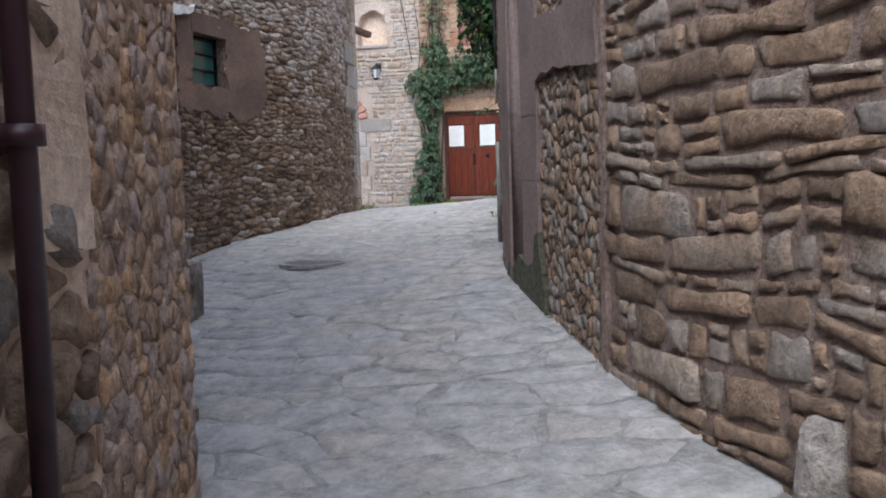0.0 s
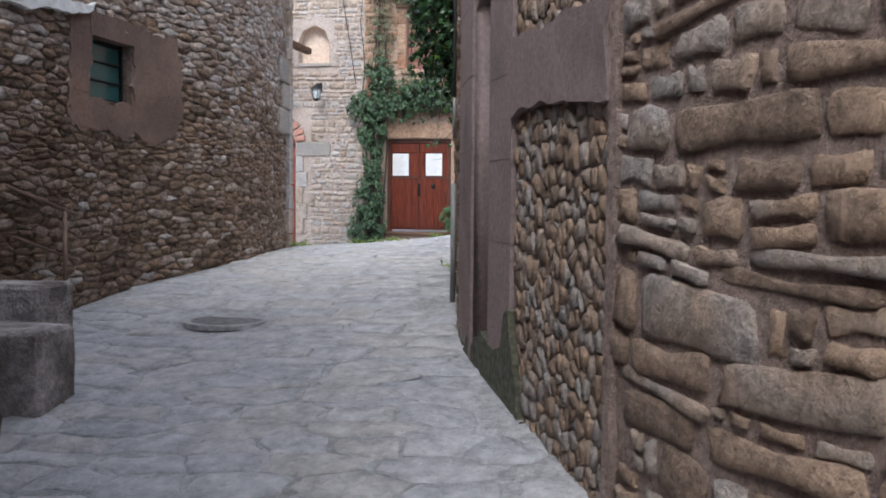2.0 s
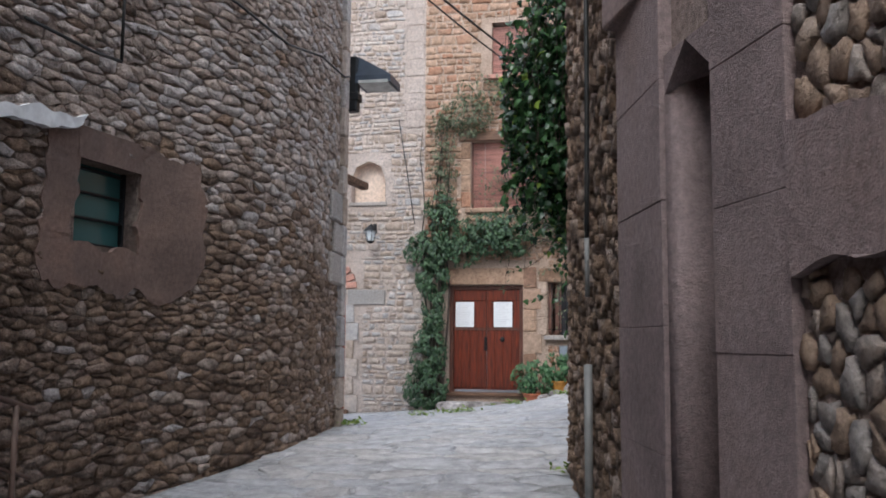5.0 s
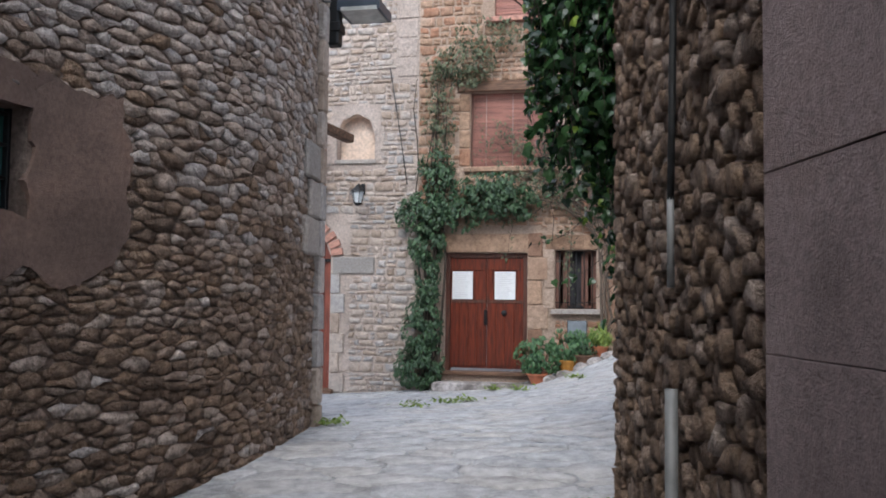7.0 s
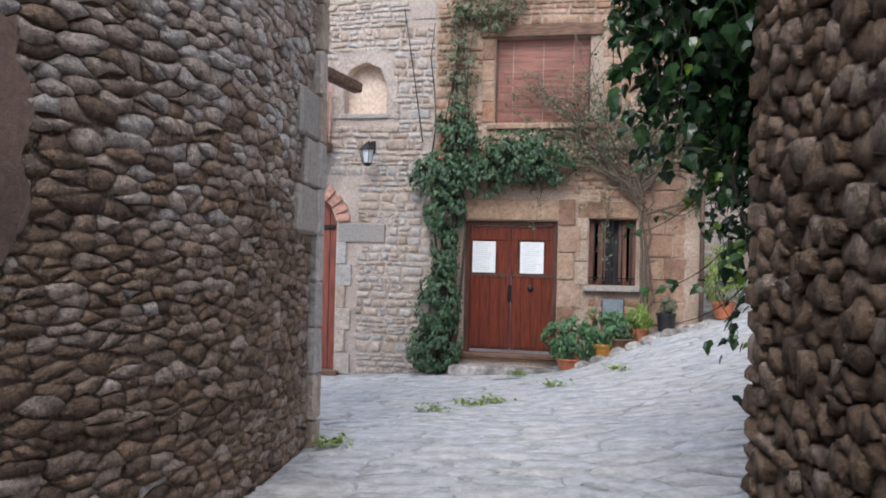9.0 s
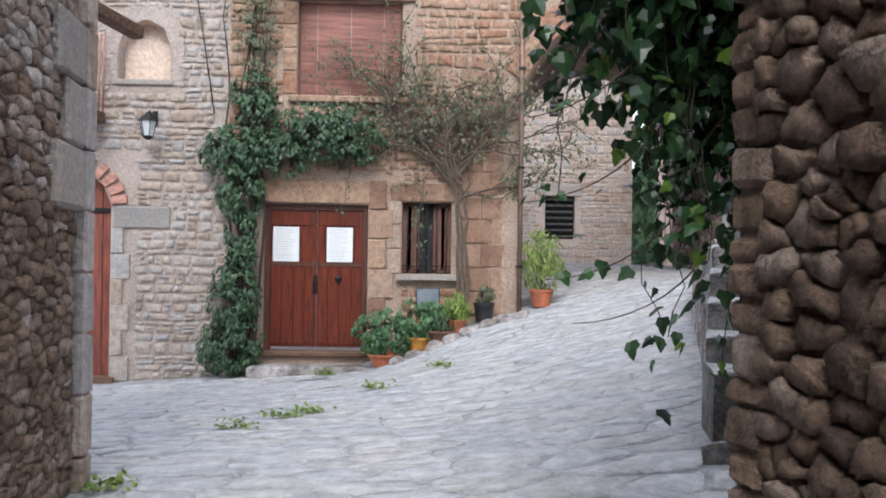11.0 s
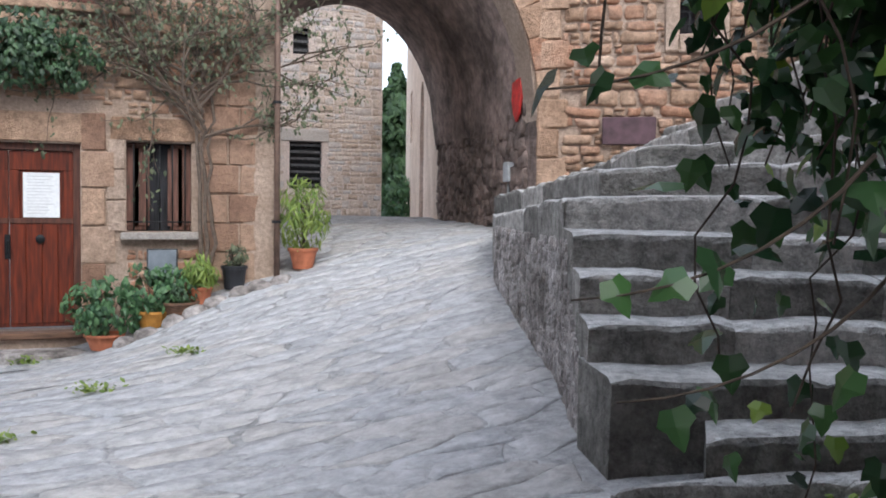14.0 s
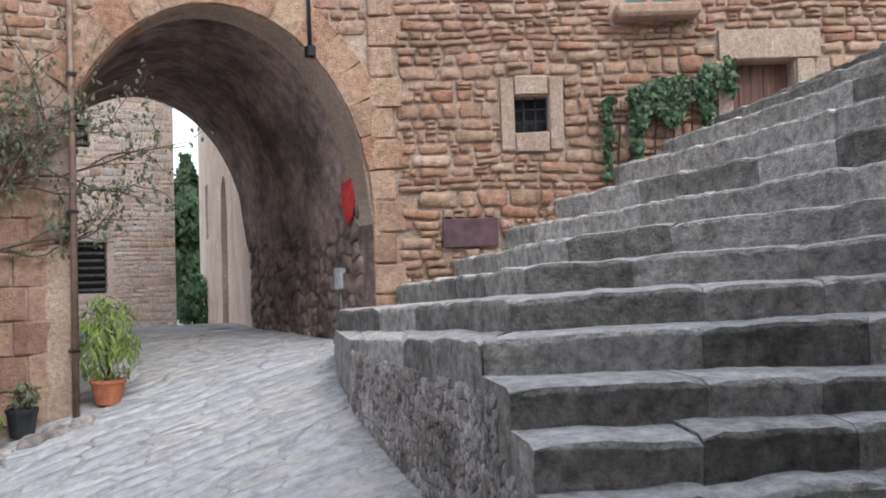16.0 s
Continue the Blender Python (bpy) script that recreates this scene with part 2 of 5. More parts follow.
def box_bm(x0, x1, y0, y1, z0, z1, bevel=0.0, bm=None, m=None):
    own = bmesh.new()
    bmesh.ops.create_cube(own, size=1.0)
    for v in own.verts:
        v.co = Vector((x0 + (v.co.x + .5) * (x1 - x0), y0 + (v.co.y + .5) * (y1 - y0), z0 + (v.co.z + .5) * (z1 - z0)))
    if bevel:
        bmesh.ops.bevel(own, geom=own.edges[:], offset=bevel, segments=1, affect='EDGES')
    if m is not None:
        own.transform(m)
    if bm is None:
        return own
    tmp = bpy.data.meshes.new("t")
    own.to_mesh(tmp)
    own.free()
    bm.from_mesh(tmp)
    bpy.data.meshes.remove(tmp)
    return bm


def tube_data(paths, sides=6):
    """Tubes along lists of (point, radius)."""
    vs, fs = [], []
    for path in paths:
        base = len(vs)
        for i, (p, r) in enumerate(path):
            p = Vector(p)
            a = Vector(path[max(0, i - 1)][0])
            b = Vector(path[min(len(path) - 1, i + 1)][0])
            d = (b - a).normalized() if (b - a).length > 1e-6 else Vector((0, 0, 1))
            u = d.cross(Vector((0.31, 0.17, 0.94))).normalized()
            w = d.cross(u)
            for k in range(sides):
                a_ = 2 * math.pi * k / sides
                vs.append(tuple(p + r * (math.cos(a_) * u + math.sin(a_) * w)))
        n = len(path)
        for i in range(n - 1):
            for k in range(sides):
                k2 = (k + 1) % sides
                fs.append((base + i * sides + k, base + i * sides + k2, base + (i + 1) * sides + k2, base + (i + 1) * sides + k))
        fs.append(tuple(base + k for k in reversed(range(sides))))
        fs.append(tuple(base + (n - 1) * sides + k for k in range(sides)))
    return vs, [], fs


def tube(name, pts, r, material, parent=None, label="", sides=8):
    return part(name, tube_data([[(p, r) for p in pts]], sides), material, parent, label, True)


def lathe(profile, segs=16):
    """A turned solid about the z axis from (radius, height) pairs."""
    vs, fs = [], []
    for r, z in profile:
        for k in range(segs):
            a = 2 * math.pi * k / segs
            vs.append((r * math.cos(a), r * math.sin(a), z))
    for i in range(len(profile) - 1):
        for k in range(segs):
            k2 = (k + 1) % segs
            fs.append((i * segs + k, i * segs + k2, (i + 1) * segs + k2, (i + 1) * segs + k))
    fs.append(tuple(reversed(range(segs))))
    fs.append(tuple((len(profile) - 1) * segs + k for k in range(segs)))
    return vs, [], fs


def smooth_line(pts, step=0.3):
    """A rounded line through the points."""
    out = []
    P = [Vector(p) for p in pts]
    P = [2 * P[0] - P[1]] + P + [2 * P[-1] - P[-2]]
    for i in range(1, len(P) - 2):
        n = max(1, int((P[i + 1] - P[i]).length / step))
        for k in range(n):
            t = k / n
            a, b, c, d = P[i - 1:i + 3]
            out.append(0.5 * ((2 * b) + (c - a) * t + (2 * a - 5 * b + 4 * c - d) * t * t + (3 * b - a - 3 * c + d) * t ** 3))
    out.append(P[-2])
    return out


# ---- the ground's height: a smooth sheet through spots estimated from the camera's view ----
SPOTS = np.array([(4.6, -2.5, -1.35), (1.4, -2.5, -1.5), (1.3, 0, -1.3), (-0.5, 0.5, -1.35), (-0.9, 3.2, -1.1), (1.9, 3.2, -0.86), (0.5, 3.4, -0.98),
                  (1.2, 4.4, -0.72), (-2.3, 5.8, -0.62), (-0.6, 5.6, -0.58), (0.12, 7.2, -0.32), (-3.5, 8.8, -0.2), (-1.2, 7.6, -0.33), (-3.9, 6.5, -0.5),
                  (-0.4, 10.1, -0.02), (-3.1, 12.4, 0.02), (-1.5, 10.4, -0.02), (-5.1, 19.9, -0.47), (-3.3, 19.9, -0.32), (-1.9, 19.6, -0.22), (-7, 16, -0.4),
                  (-0.36, 19.7, 0.45), (0.2, 19.9, 0.58), (0.45, 12.4, 0.3), (-0.9, 14.5, 0.12), (1.65, 16.6, 0.78), (2.8, 18.9, 1.08), (1.0, 17.5, 0.62), (3.3, 23.5, 1.2),
                  (0.6, 23.5, 1.15), (3, 33, 0.95), (8, 33, 0.95), (-3, 33, 0.95), (0.9, 11.2, 0.2), (-8, 5, -0.5), (-3.0, 17, -0.15)])


def tps(r):
    return np.where(r > 1e-9, r * r * np.log(np.maximum(r, 1e-9)), 0.0)


_d = np.hypot(SPOTS[:, None, 0] - SPOTS[None, :, 0], SPOTS[:, None, 1] - SPOTS[None, :, 1])
_q = np.c_[np.ones(len(SPOTS)), SPOTS[:, :2]]
_a = np.block([[tps(_d) + 0.15 * np.eye(len(SPOTS)), _q], [_q.T, np.zeros((3, 3))]])
_w = np.linalg.solve(_a, np.r_[SPOTS[:, 2], np.zeros(3)])


def gz(x, y):
    r = np.hypot(SPOTS[:, 0] - x, SPOTS[:, 1] - y)
    return float(tps(r) @ _w[:-3] + _w[-3] + _w[-2] * x + _w[-1] * y)


# ---- stones ----
class Face:
    """A wall's face along a line on the plan; its outer side lies to the right of the line's way when side is 1, else to the left."""

    def __init__(self, pts, side=1, curved=False):
        self.p = smooth_line([(x, y, 0) for x, y in pts]) if curved else [Vector((x, y, 0)) for x, y in pts]
        self.side = side
        self.s = [0.0]
        for a, b in zip(self.p, self.p[1:]):
            self.s.append(self.s[-1] + (b - a).length)

    def at(self, s):
        i = 0
        while i < len(self.p) - 2 and s > self.s[i + 1]:
            i += 1
        d = (self.p[i + 1] - self.p[i]).normalized()
        nrm = Vector((d.y, -d.x, 0)) * self.side
        return self.p[i] + d * (s - self.s[i]), d, nrm

    def spot(self, s, z, out=0.0):
        p, d, n = self.at(s)
        return Vector((p.x + n.x * out, p.y + n.y * out, z))

    def near(self, x, y):
        best = min(((self.p[i] + (self.p[i + 1] - self.p[i]) * k / 20 - Vector((x, y, 0))).length, self.s[i] + (self.s[i + 1] - self.s[i]) * k / 20) for i in range(len(self.p) - 1) for k in range(21))
        return best[1]


def wall(name, label, face, z0, z1, material, thick=0.45, holes=()):
    """A wall's body with openings (s0, s1, z0, z1) right through it."""
    cuts = sorted({*face.s, *[h[i] for h in holes for i in (0, 1)]})
    cuts = [c for c in cuts if -1e-6 <= c <= face.s[-1] + 1e-6]
    zs = sorted({z0, z1, *[h[i] for h in holes for i in (2, 3)]})
    vs, fs = [], []
    for a, b in zip(cuts, cuts[1:]):
        if b - a < 1e-4:
            continue
        for u, v in zip(zs, zs[1:]):
            if any(h[0] <= (a + b) / 2 <= h[1] and h[2] <= (u + v) / 2 <= h[3] for h in holes):
                continue
            k = len(vs)
            mid, d, n = face.at((a + b) / 2)
            for s in (a, b):
                c = mid + d * (s - (a + b) / 2)
                for z in (u, v):
                    vs += [(c.x, c.y, z), (c.x - n.x * thick, c.y - n.y * thick, z)]
            fs += [tuple([k + i for i in q]) for q in ((0, 2, 6, 4), (1, 5, 7, 3), (0, 4, 5, 1), (2, 3, 7, 6), (0, 1, 3, 2), (4, 6, 7, 5))]
    bmw = bmesh.new()
    nodes = [bmw.verts.new(v) for v in vs]
    for f in fs:
        bmw.faces.new([nodes[i] for i in f])
    bmesh.ops.remove_doubles(bmw, verts=bmw.verts, dist=0.0005)
    ob = part(name, bmw, material)
    return tagged(ob, label, "wall", kind="structure")


def courses(s0, s1, z0, z1, size, r, wild, widths, heights, seed):
    """Rough courses of squared stones: for each its middle and its outline about it. Courses sway, and tall stones are in part stacked from two."""
    def line(q, z):
        return z + (.25 + .35 * wild) * size[1] * noise.noise(Vector((q * .9, z * 2.3, seed)))

    out, z = [], z0
    while z < z1:
        h = size[1] * r.choice(heights)
        q = s0 - r.uniform(0, size[0])
        while q < s1:
            w = max(0.05, size[0] * r.choice(widths))
            if h > size[1] * .8 and r.random() < .3:
                m = r.uniform(.35, .65)
                k = r.uniform(.35, .65)
                bands = [(0, m, 0, k), (0, m, k, 1), (m, 1, 0, 1)] if w > 1.2 * h else [(0, 1, 0, k), (0, 1, k, 1)]
            else:
                bands = [(0, 1, 0, 1)]
            for a0, a1, b0, b1 in bands:
                c = q + w * (a0 + a1) / 2
                j = (.03 + .1 * wild) * min(w * (a1 - a0), h * (b1 - b0))
                ring = []
                for a, b in ((a0, b0), ((a0 + a1) / 2, b0), (a1, b0), (a1, (b0 + b1) / 2), (a1, b1), ((a0 + a1) / 2, b1), (a0, b1), (a0, (b0 + b1) / 2)):
                    x = q + w * a
                    low, top = line(x, z), line(x, z + h)
                    ring.append((x + r.uniform(-1, 1) * j, low + (top - low) * b + r.uniform(-1, 1) * j))
                cz = sum(p[1] for p in ring) / 8
                t = r.gauss(0, .07 * wild)
                out.append(((c, cz), [((x - c) - t * (y - cz), (y - cz) + t * (x - c)) for x, y in ring]))
            q += w
        z += h
    return out


def cells(seeds, wide, high):
    """Shares out a surface among the seeds: for each one the outline, about the seed, of the area nearest to it."""
    pts = [(u / wide, v / high) for u, v in seeds]
    grid = {}
    for i, (x, y) in enumerate(pts):
        grid.setdefault((math.floor(x), math.floor(y)), []).append(i)
    out = []
    for i, (x, y) in enumerate(pts):
        gx0, gy0 = math.floor(x), math.floor(y)
        around = sorted(((pts[j][0] - x) ** 2 + (pts[j][1] - y) ** 2, j) for a in range(-2, 3) for b in range(-2, 3) for j in grid.get((gx0 + a, gy0 + b), ()) if j != i)
        poly = [(-1.3, -0.9), (1.3, -0.9), (1.3, 0.9), (-1.3, 0.9)]
        far = 1.6
        for d2, j in around:
            if d2 > 4 * far * far:
                break
            poly = clip(poly, pts[j][0] - x, pts[j][1] - y, d2 / 2)
            far = math.sqrt(max((p[0] * p[0] + p[1] * p[1] for p in poly), default=0))
        out.append(((x * wide, y * high), [(p[0] * wide, p[1] * high) for p in poly]))
    return out


def scattered(s0, s1, z0, z1, size, r, wild):
    """Rubble in no courses: the middles and outlines of fitted stones of mixed size."""
    seeds, z = [], z0
    while z < z1:
        h = size[1] * r.uniform(.6, 1.4)
        q = s0 - r.uniform(0, size[0])
        while q < s1:
            w = size[0] * r.choice((.45, .6, .8, 1.0, 1.3, 1.7))
            if r.random() > .12:
                seeds.append((q + w / 2, z + h * r.uniform(.5 - .45 * wild, .5 + .45 * wild)))
            if r.random() < .12:
                seeds.append((q + w * r.random(), z + h * r.random()))
            q += w
        z += h
    return cells(seeds, size[0], size[1])


def clip(poly, a, b, c):
    """Keeps the part of an outline where a * x + b * y <= c."""
    res = []
    for (x0, y0), (x1, y1) in zip(poly, poly[1:] + poly[:1]):
        d0, d1 = a * x0 + b * y0 - c, a * x1 + b * y1 - c
        if d0 <= 0:
            res.append((x0, y0))
        if (d0 < 0 < d1) or (d1 < 0 < d0):
            t = d0 / (d0 - d1)
            res.append((x0 + (x1 - x0) * t, y0 + (y1 - y0) * t))
    return res


def hewn(poly, gap, depth, r, boxy=0.5, fine=True, place=None, sunk=False):
    """A stone with a rough, rounded front over an outline; place turns (x, y, out) into a point."""
    if sunk:
        more = []
        for (x0, y0), (x1, y1) in zip(poly, poly[1:] + poly[:1]):
            ln = math.hypot(x1 - x0, y1 - y0)
            more.append((x0, y0))
            if ln > 0.03:
                q, j = r.uniform(.35, .65), r.uniform(-.13, .13)
                more.append((x0 + (x1 - x0) * q + (y1 - y0) * j, y0 + (y1 - y0) * q - (x1 - x0) * j))
        poly = more
    ring = []
    n = len(poly)
    soft = 0.1 + 0.3 * (1 - boxy)
    for i in range(n):
        (xa, ya), (x0, y0), (x1, y1) = poly[i - 1], poly[i], poly[(i + 1) % n]
        turn = (x0 - xa) * (y1 - y0) - (y0 - ya) * (x1 - x0)
        la, lb = math.hypot(x0 - xa, y0 - ya), math.hypot(x1 - x0, y1 - y0)
        if min(la, lb) < 0.008:
            ring.append((x0, y0))
        elif fine and turn > .5 * la * lb:
            ring += [(x0 + (xa - x0) * soft, y0 + (ya - y0) * soft), (x0 + (x1 - x0) * soft, y0 + (y1 - y0) * soft)]
        else:
            ring.append((x0, y0))
    m = len(ring)
    if m < 4:
        return None
    cx, cy = sum(p[0] for p in ring) / m, sum(p[1] for p in ring) / m
    shut = []
    for x, y in ring:
        dx, dy = x - cx, y - cy
        k = max(0.55, 1 - gap * r.uniform(0.3, 0.85) / max(0.01, math.hypot(dx, dy)))
        k *= r.uniform(.86, 1.06) if sunk else r.uniform(.93, 1.05)
        shut.append((dx * k, dy * k))
    tx, ty = r.gauss(0, 1.3), r.gauss(0, 1.6)
    vs = []
    for k, lo, hi in ((1.0, None, None), (0.97, *((-.4, .5) if sunk else (.15, .85))), (0.72 + .17 * boxy, .85, 1.12)):
        for x, y in shut:
            o = -0.03 if lo is None else depth * (r.uniform(lo, hi) + tx * x + ty * y)
            vs.append(place(cx + x * k, cy + y * k, o))
    vs.append(place(cx, cy, depth * r.uniform(.9, 1.12)))
    fs = []
    for q in range(2):
        fs += [(q * m + i, q * m + (i + 1) % m, (q + 1) * m + (i + 1) % m, (q + 1) * m + i) for i in range(m)]
    fs += [(2 * m + i, 2 * m + (i + 1) % m, 3 * m) for i in range(m)]
    return vs, fs


def lay(parent, face, z0, z1, material, size=(0.22, 0.13), depth=0.05, boxy=0.55, s0=None, s1=None, near=None, clear=(), gap=0.015, seed=1, wild=0.35, tops=None, most=290, noun="stone", widths=(0.5, 0.7, 0.9, 1.0, 1.3, 1.7), heights=(0.6, 0.8, 1.0, 1.0, 1.25, 1.55), other=None, fine=True, loose=False):
    """Lays rough courses of fitted stones on a wall's face: those inside near (s0, s1, z0, z1) as pieces, the others joined.
    other: a second kind of stone and the share of it at (s, z)."""
    r = random.Random(seed)
    s0, s1 = (0.0 if s0 is None else s0), (face.s[-1] if s1 is None else s1)
    joined = {}
    singles = 0
    for (c, cz), poly in (scattered(s0, s1 + size[0], z0, z1, size, r, wild) if loose else courses(s0, s1 + size[0], z0, z1, size, r, wild, widths, heights, seed)):
        if len(poly) < 3 or c < s0 or c > s1 or cz > z1 or (tops and cz > tops(c)):
            continue
        p, d, n = face.at(c)
        if cz + size[1] * .5 < gz(p.x + n.x * .1, p.y + n.y * .1) - 0.03:
            continue
        poly = clip(clip(clip(poly, -1, 0, c - s0), 1, 0, s1 - c), 0, 1, z1 - cz)
        shut = False
        for q in clear:
            if q[0] < c < q[1] and q[2] < cz < q[3]:
                shut = True
                break
            if q[0] - size[0] * 1.3 < c < q[1] + size[0] * 1.3 and q[2] - size[1] < cz < q[3] + size[1]:
                away = max((q[0] - c, (1, 0, q[0] - c)), (c - q[1], (-1, 0, c - q[1])), (q[2] - cz, (0, 1, q[2] - cz)), (cz - q[3], (0, -1, cz - q[3])))
                poly = clip(poly, *away[1])
        if shut or len(poly) < 3:
            continue
        mat = other[0] if other and r.random() < other[1](c, cz) else material
        alone = near and singles < most and near[0] <= c <= near[1] and near[2] <= cz <= near[3]
        o = Vector((0, 0, 0)) if alone else Vector((p.x, p.y, cz))
        flip = d.cross(Vector((0, 0, 1))).dot(n) < 0
        made = hewn(poly, gap, depth * r.uniform(0.5, 1.4), r, boxy, fine, lambda x, y, k: (o.x + d.x * x + n.x * k, o.y + d.y * x + n.y * k, o.z + y), loose)
        if made is None:
            continue
        vs, fs = made
        if flip:
            fs = [tuple(reversed(f)) for f in fs]
        if alone:
            singles += 1
            me = bpy.data.meshes.new(noun)
            me.from_pydata(vs, [], fs)
            me.materials.append(mat)
            me.polygons.foreach_set("use_smooth", [True] * len(fs))
            ob = new(noun, me)
            ob.location = (p.x, p.y, cz)
            ob.parent = parent
        else:
            av, af = joined.setdefault(mat.name, ([], []))
            b = len(av)
            av += vs
            af += [tuple(b + i for i in f) for f in fs]
    for nm, (av, af) in joined.items():
        ob = part("rubble", (av, [], af), bpy.data.materials[nm], parent, smooth=True)
        ob["kind"] = "stuff"


def block(parent, face, s0, s1, z0, z1, material, out=0.03, back=0.1, bevel=0.012, name="stone_block", label="", r=rng):
    """A dressed block let into a wall's face."""
    mid, d, n = face.at((s0 + s1) / 2)
    w = s1 - s0
    bm = box_bm(-w / 2, w / 2, -out, back, z0, z1, bevel)
    for v in bm.verts:
        v.co += Vector((r.uniform(-1, 1), r.uniform(-.5, .5), r.uniform(-1, 1))) * min(0.008, bevel * 0.7)
    bm.transform(Matrix(((d.x, -n.x, 0, mid.x), (d.y, -n.y, 0, mid.y), (0, 0, 1, 0), (0, 0, 0, 1))))
    return part(name, bm, material, parent, label)


def patch(parent, face, outline, material, out=0.045, name="plaster_patch", label="", jag=0.03, seed=3):
    """A plaster patch on a wall's face with a ragged outline, given as (s, z) corners."""
    r = random.Random(seed)
    ring = []
    for (a, b), (c, d) in zip(outline, outline[1:] + outline[:1]):
        k = max(2, int(math.hypot(c - a, d - b) / 0.05))
        for i in range(k):
            s, z = a + (c - a) * i / k, b + (d - b) * i / k
            q = Vector((s * 6, z * 6, seed))
            ring.append((s + jag * 2.2 * noise.noise(q) + r.uniform(-.2, .2) * jag, z + jag * 2.2 * noise.noise(q + Vector((9, 4, 2))) + r.uniform(-.2, .2) * jag))
    bm = bmesh.new()
    f = bm.faces.new([bm.verts.new((s, z, 0)) for s, z in ring])
    bmesh.ops.triangulate(bm, faces=[f])
    edges = [e for e in bm.edges if e.is_boundary]
    ex = bmesh.ops.extrude_edge_only(bm, edges=edges)
    for v in ex["geom"]:
        if isinstance(v, bmesh.types.BMVert):
            v.co.z = 1.0
    for v in bm.verts:
        s, z, deep = v.co
        q = face.spot(s, z, (out + r.uniform(-.004, .004)) if deep < .5 else -0.02)
        v.co = q
    return part(name, bm, material, parent, label)


# ---- leaves ----
IVY_LEAF = [(0, -.45), (.32, -.5), (.5, -.12), (.28, .08), (.22, .3), (0, .62), (-.22, .3), (-.28, .08), (-.5, -.12), (-.32, -.5)]
OVAL_LEAF = [(0, -.5), (.26, -.15), (.24, .18), (0, .55), (-.24, .18), (-.26, -.15)]
BLADE_LEAF = [(0, -.5), (.1, 0), (0, .6), (-.1, 0)]


def leaves_data(spots, outline, r, fold=0.25):
    """Leaves at (place, size, facing) with a fold along the middle."""
    vs, fs = [], []
    n = len(outline)
    for p, size, facing in spots:
        f = (Vector(facing) + Vector((r.gauss(0, .5), r.gauss(0, .5), r.gauss(0, .45)))).normalized()
        up = Vector((r.gauss(0, .5), r.gauss(0, .5), -1)).normalized()
        u = f.cross(up)
        if u.length < 1e-3:
            continue
        u.normalize()
        w = u.cross(f)
        b = len(vs)
        for x, y in outline:
            q = Vector(p) + size * (x * u + y * w - fold * abs(x) * f - 0.25 * y * y * f)
            vs.append(tuple(q))
        q = Vector(p) + size * 0.02 * f
        vs.append(tuple(q))
        fs += [(b + k, b + (k + 1) % n, b + n) for k in range(n)]
    return vs, [], fs


# ---- walls of the lane ----
RW = Face([(5.2, -2.4), (3.4, 0.7), (1.72, 3.5), (1.16, 4.55), (0.45, 6.2), (0.12, 7.2), (-0.1, 8.6), (-0.36, 10.0)], -1, True)
LW = Face([(-4.6, 5.2), (-3.75, 7.0), (-3.55, 8.2), (-3.47, 9.0), (-3.2, 10.0), (-3.08, 11.2), (-3.22, 12.7)], 1, True)
NL = Face([(0.35, -2.6), (-0.2, 0.4), (-0.87, 3.2)], 1)
NLE = Face([(-0.87, 3.2), (-4.6, 3.9), (-4.6, 5.2)], 1)

sl0, sl1 = 9.9, 10.3
wall_right = wall("wall_right", "rubble stone house wall with pink mortar and patched plaster", RW, -2.2, 6.0, M_PINKMORTAR, 0.5, [(sl0, sl1, -0.2, 2.12)])
sq = RW.near(1.16, 4.6)
pier0, pier1 = 9.42, 11.02
lay(wall_right, RW, -1.5, 6.0, M_TAN, (0.27, 0.16), 0.02, 0.7, RW.near(3.6, .35), sq, (RW.near(2.3, 2.5), sq, -1.2, 2.4), seed=11, gap=0.042, wild=0.75, widths=(0.35, 0.5, 0.7, 0.9, 1.0, 1.3, 2.2, 2.9), heights=(0.45, 0.75, 1.0, 1.2, 1.45))
lay(wall_right, RW, -0.8, 6.0, M_TAN, (0.08, 0.1), 0.018, 1.2, sq + 0.03, pier0 - 0.01, None, [(sq, pier0, 1.2, 1.56)], seed=12, wild=1, gap=0.006, loose=True, fine=False)
lay(wall_right, RW, -0.6, 6.0, M_BROWN, (0.12, 0.085), 0.04, 0.95, pier1 + 0.01, RW.s[-1] - 0.1, (pier1 + .9, RW.s[-1], -0.2, 2.3), seed=13, wild=1, gap=0.004, loose=True, fine=False)
re_ = random.Random(77)
z0 = -0.5
while z0 < 5.9:
    h = re_.uniform(0.06, 0.13)
    block(wall_right, RW, RW.s[-1] - re_.uniform(0.12, 0.24), RW.s[-1] + 0.035 + re_.uniform(-.015, .015), z0, z0 + h - 0.008, M_BROWN, 0.022 + re_.uniform(-.01, .01), 0.2, 0.018, name="corner_stone", r=re_)
    z0 += h
patch(wall_right, RW, [(sq + 0.03, 1.14), (sq + 0.03, 1.6), (sq + 0.5, 1.62), (pier0 - .02, 1.62), (pier0 - .02, 1.2), (sq + 0.75, 1.22)], M_PLASTER, 0.055, jag=0.018, label="smooth mauve plaster")
patch(wall_right, RW, [(sq - 0.035, -0.9), (sq - 0.03, 5.9), (sq + .04, 5.9), (sq + 0.045, -0.9)], M_PINKMORTAR, 0.034, "mortar_seam", "pink mortar seam", jag=0.012)
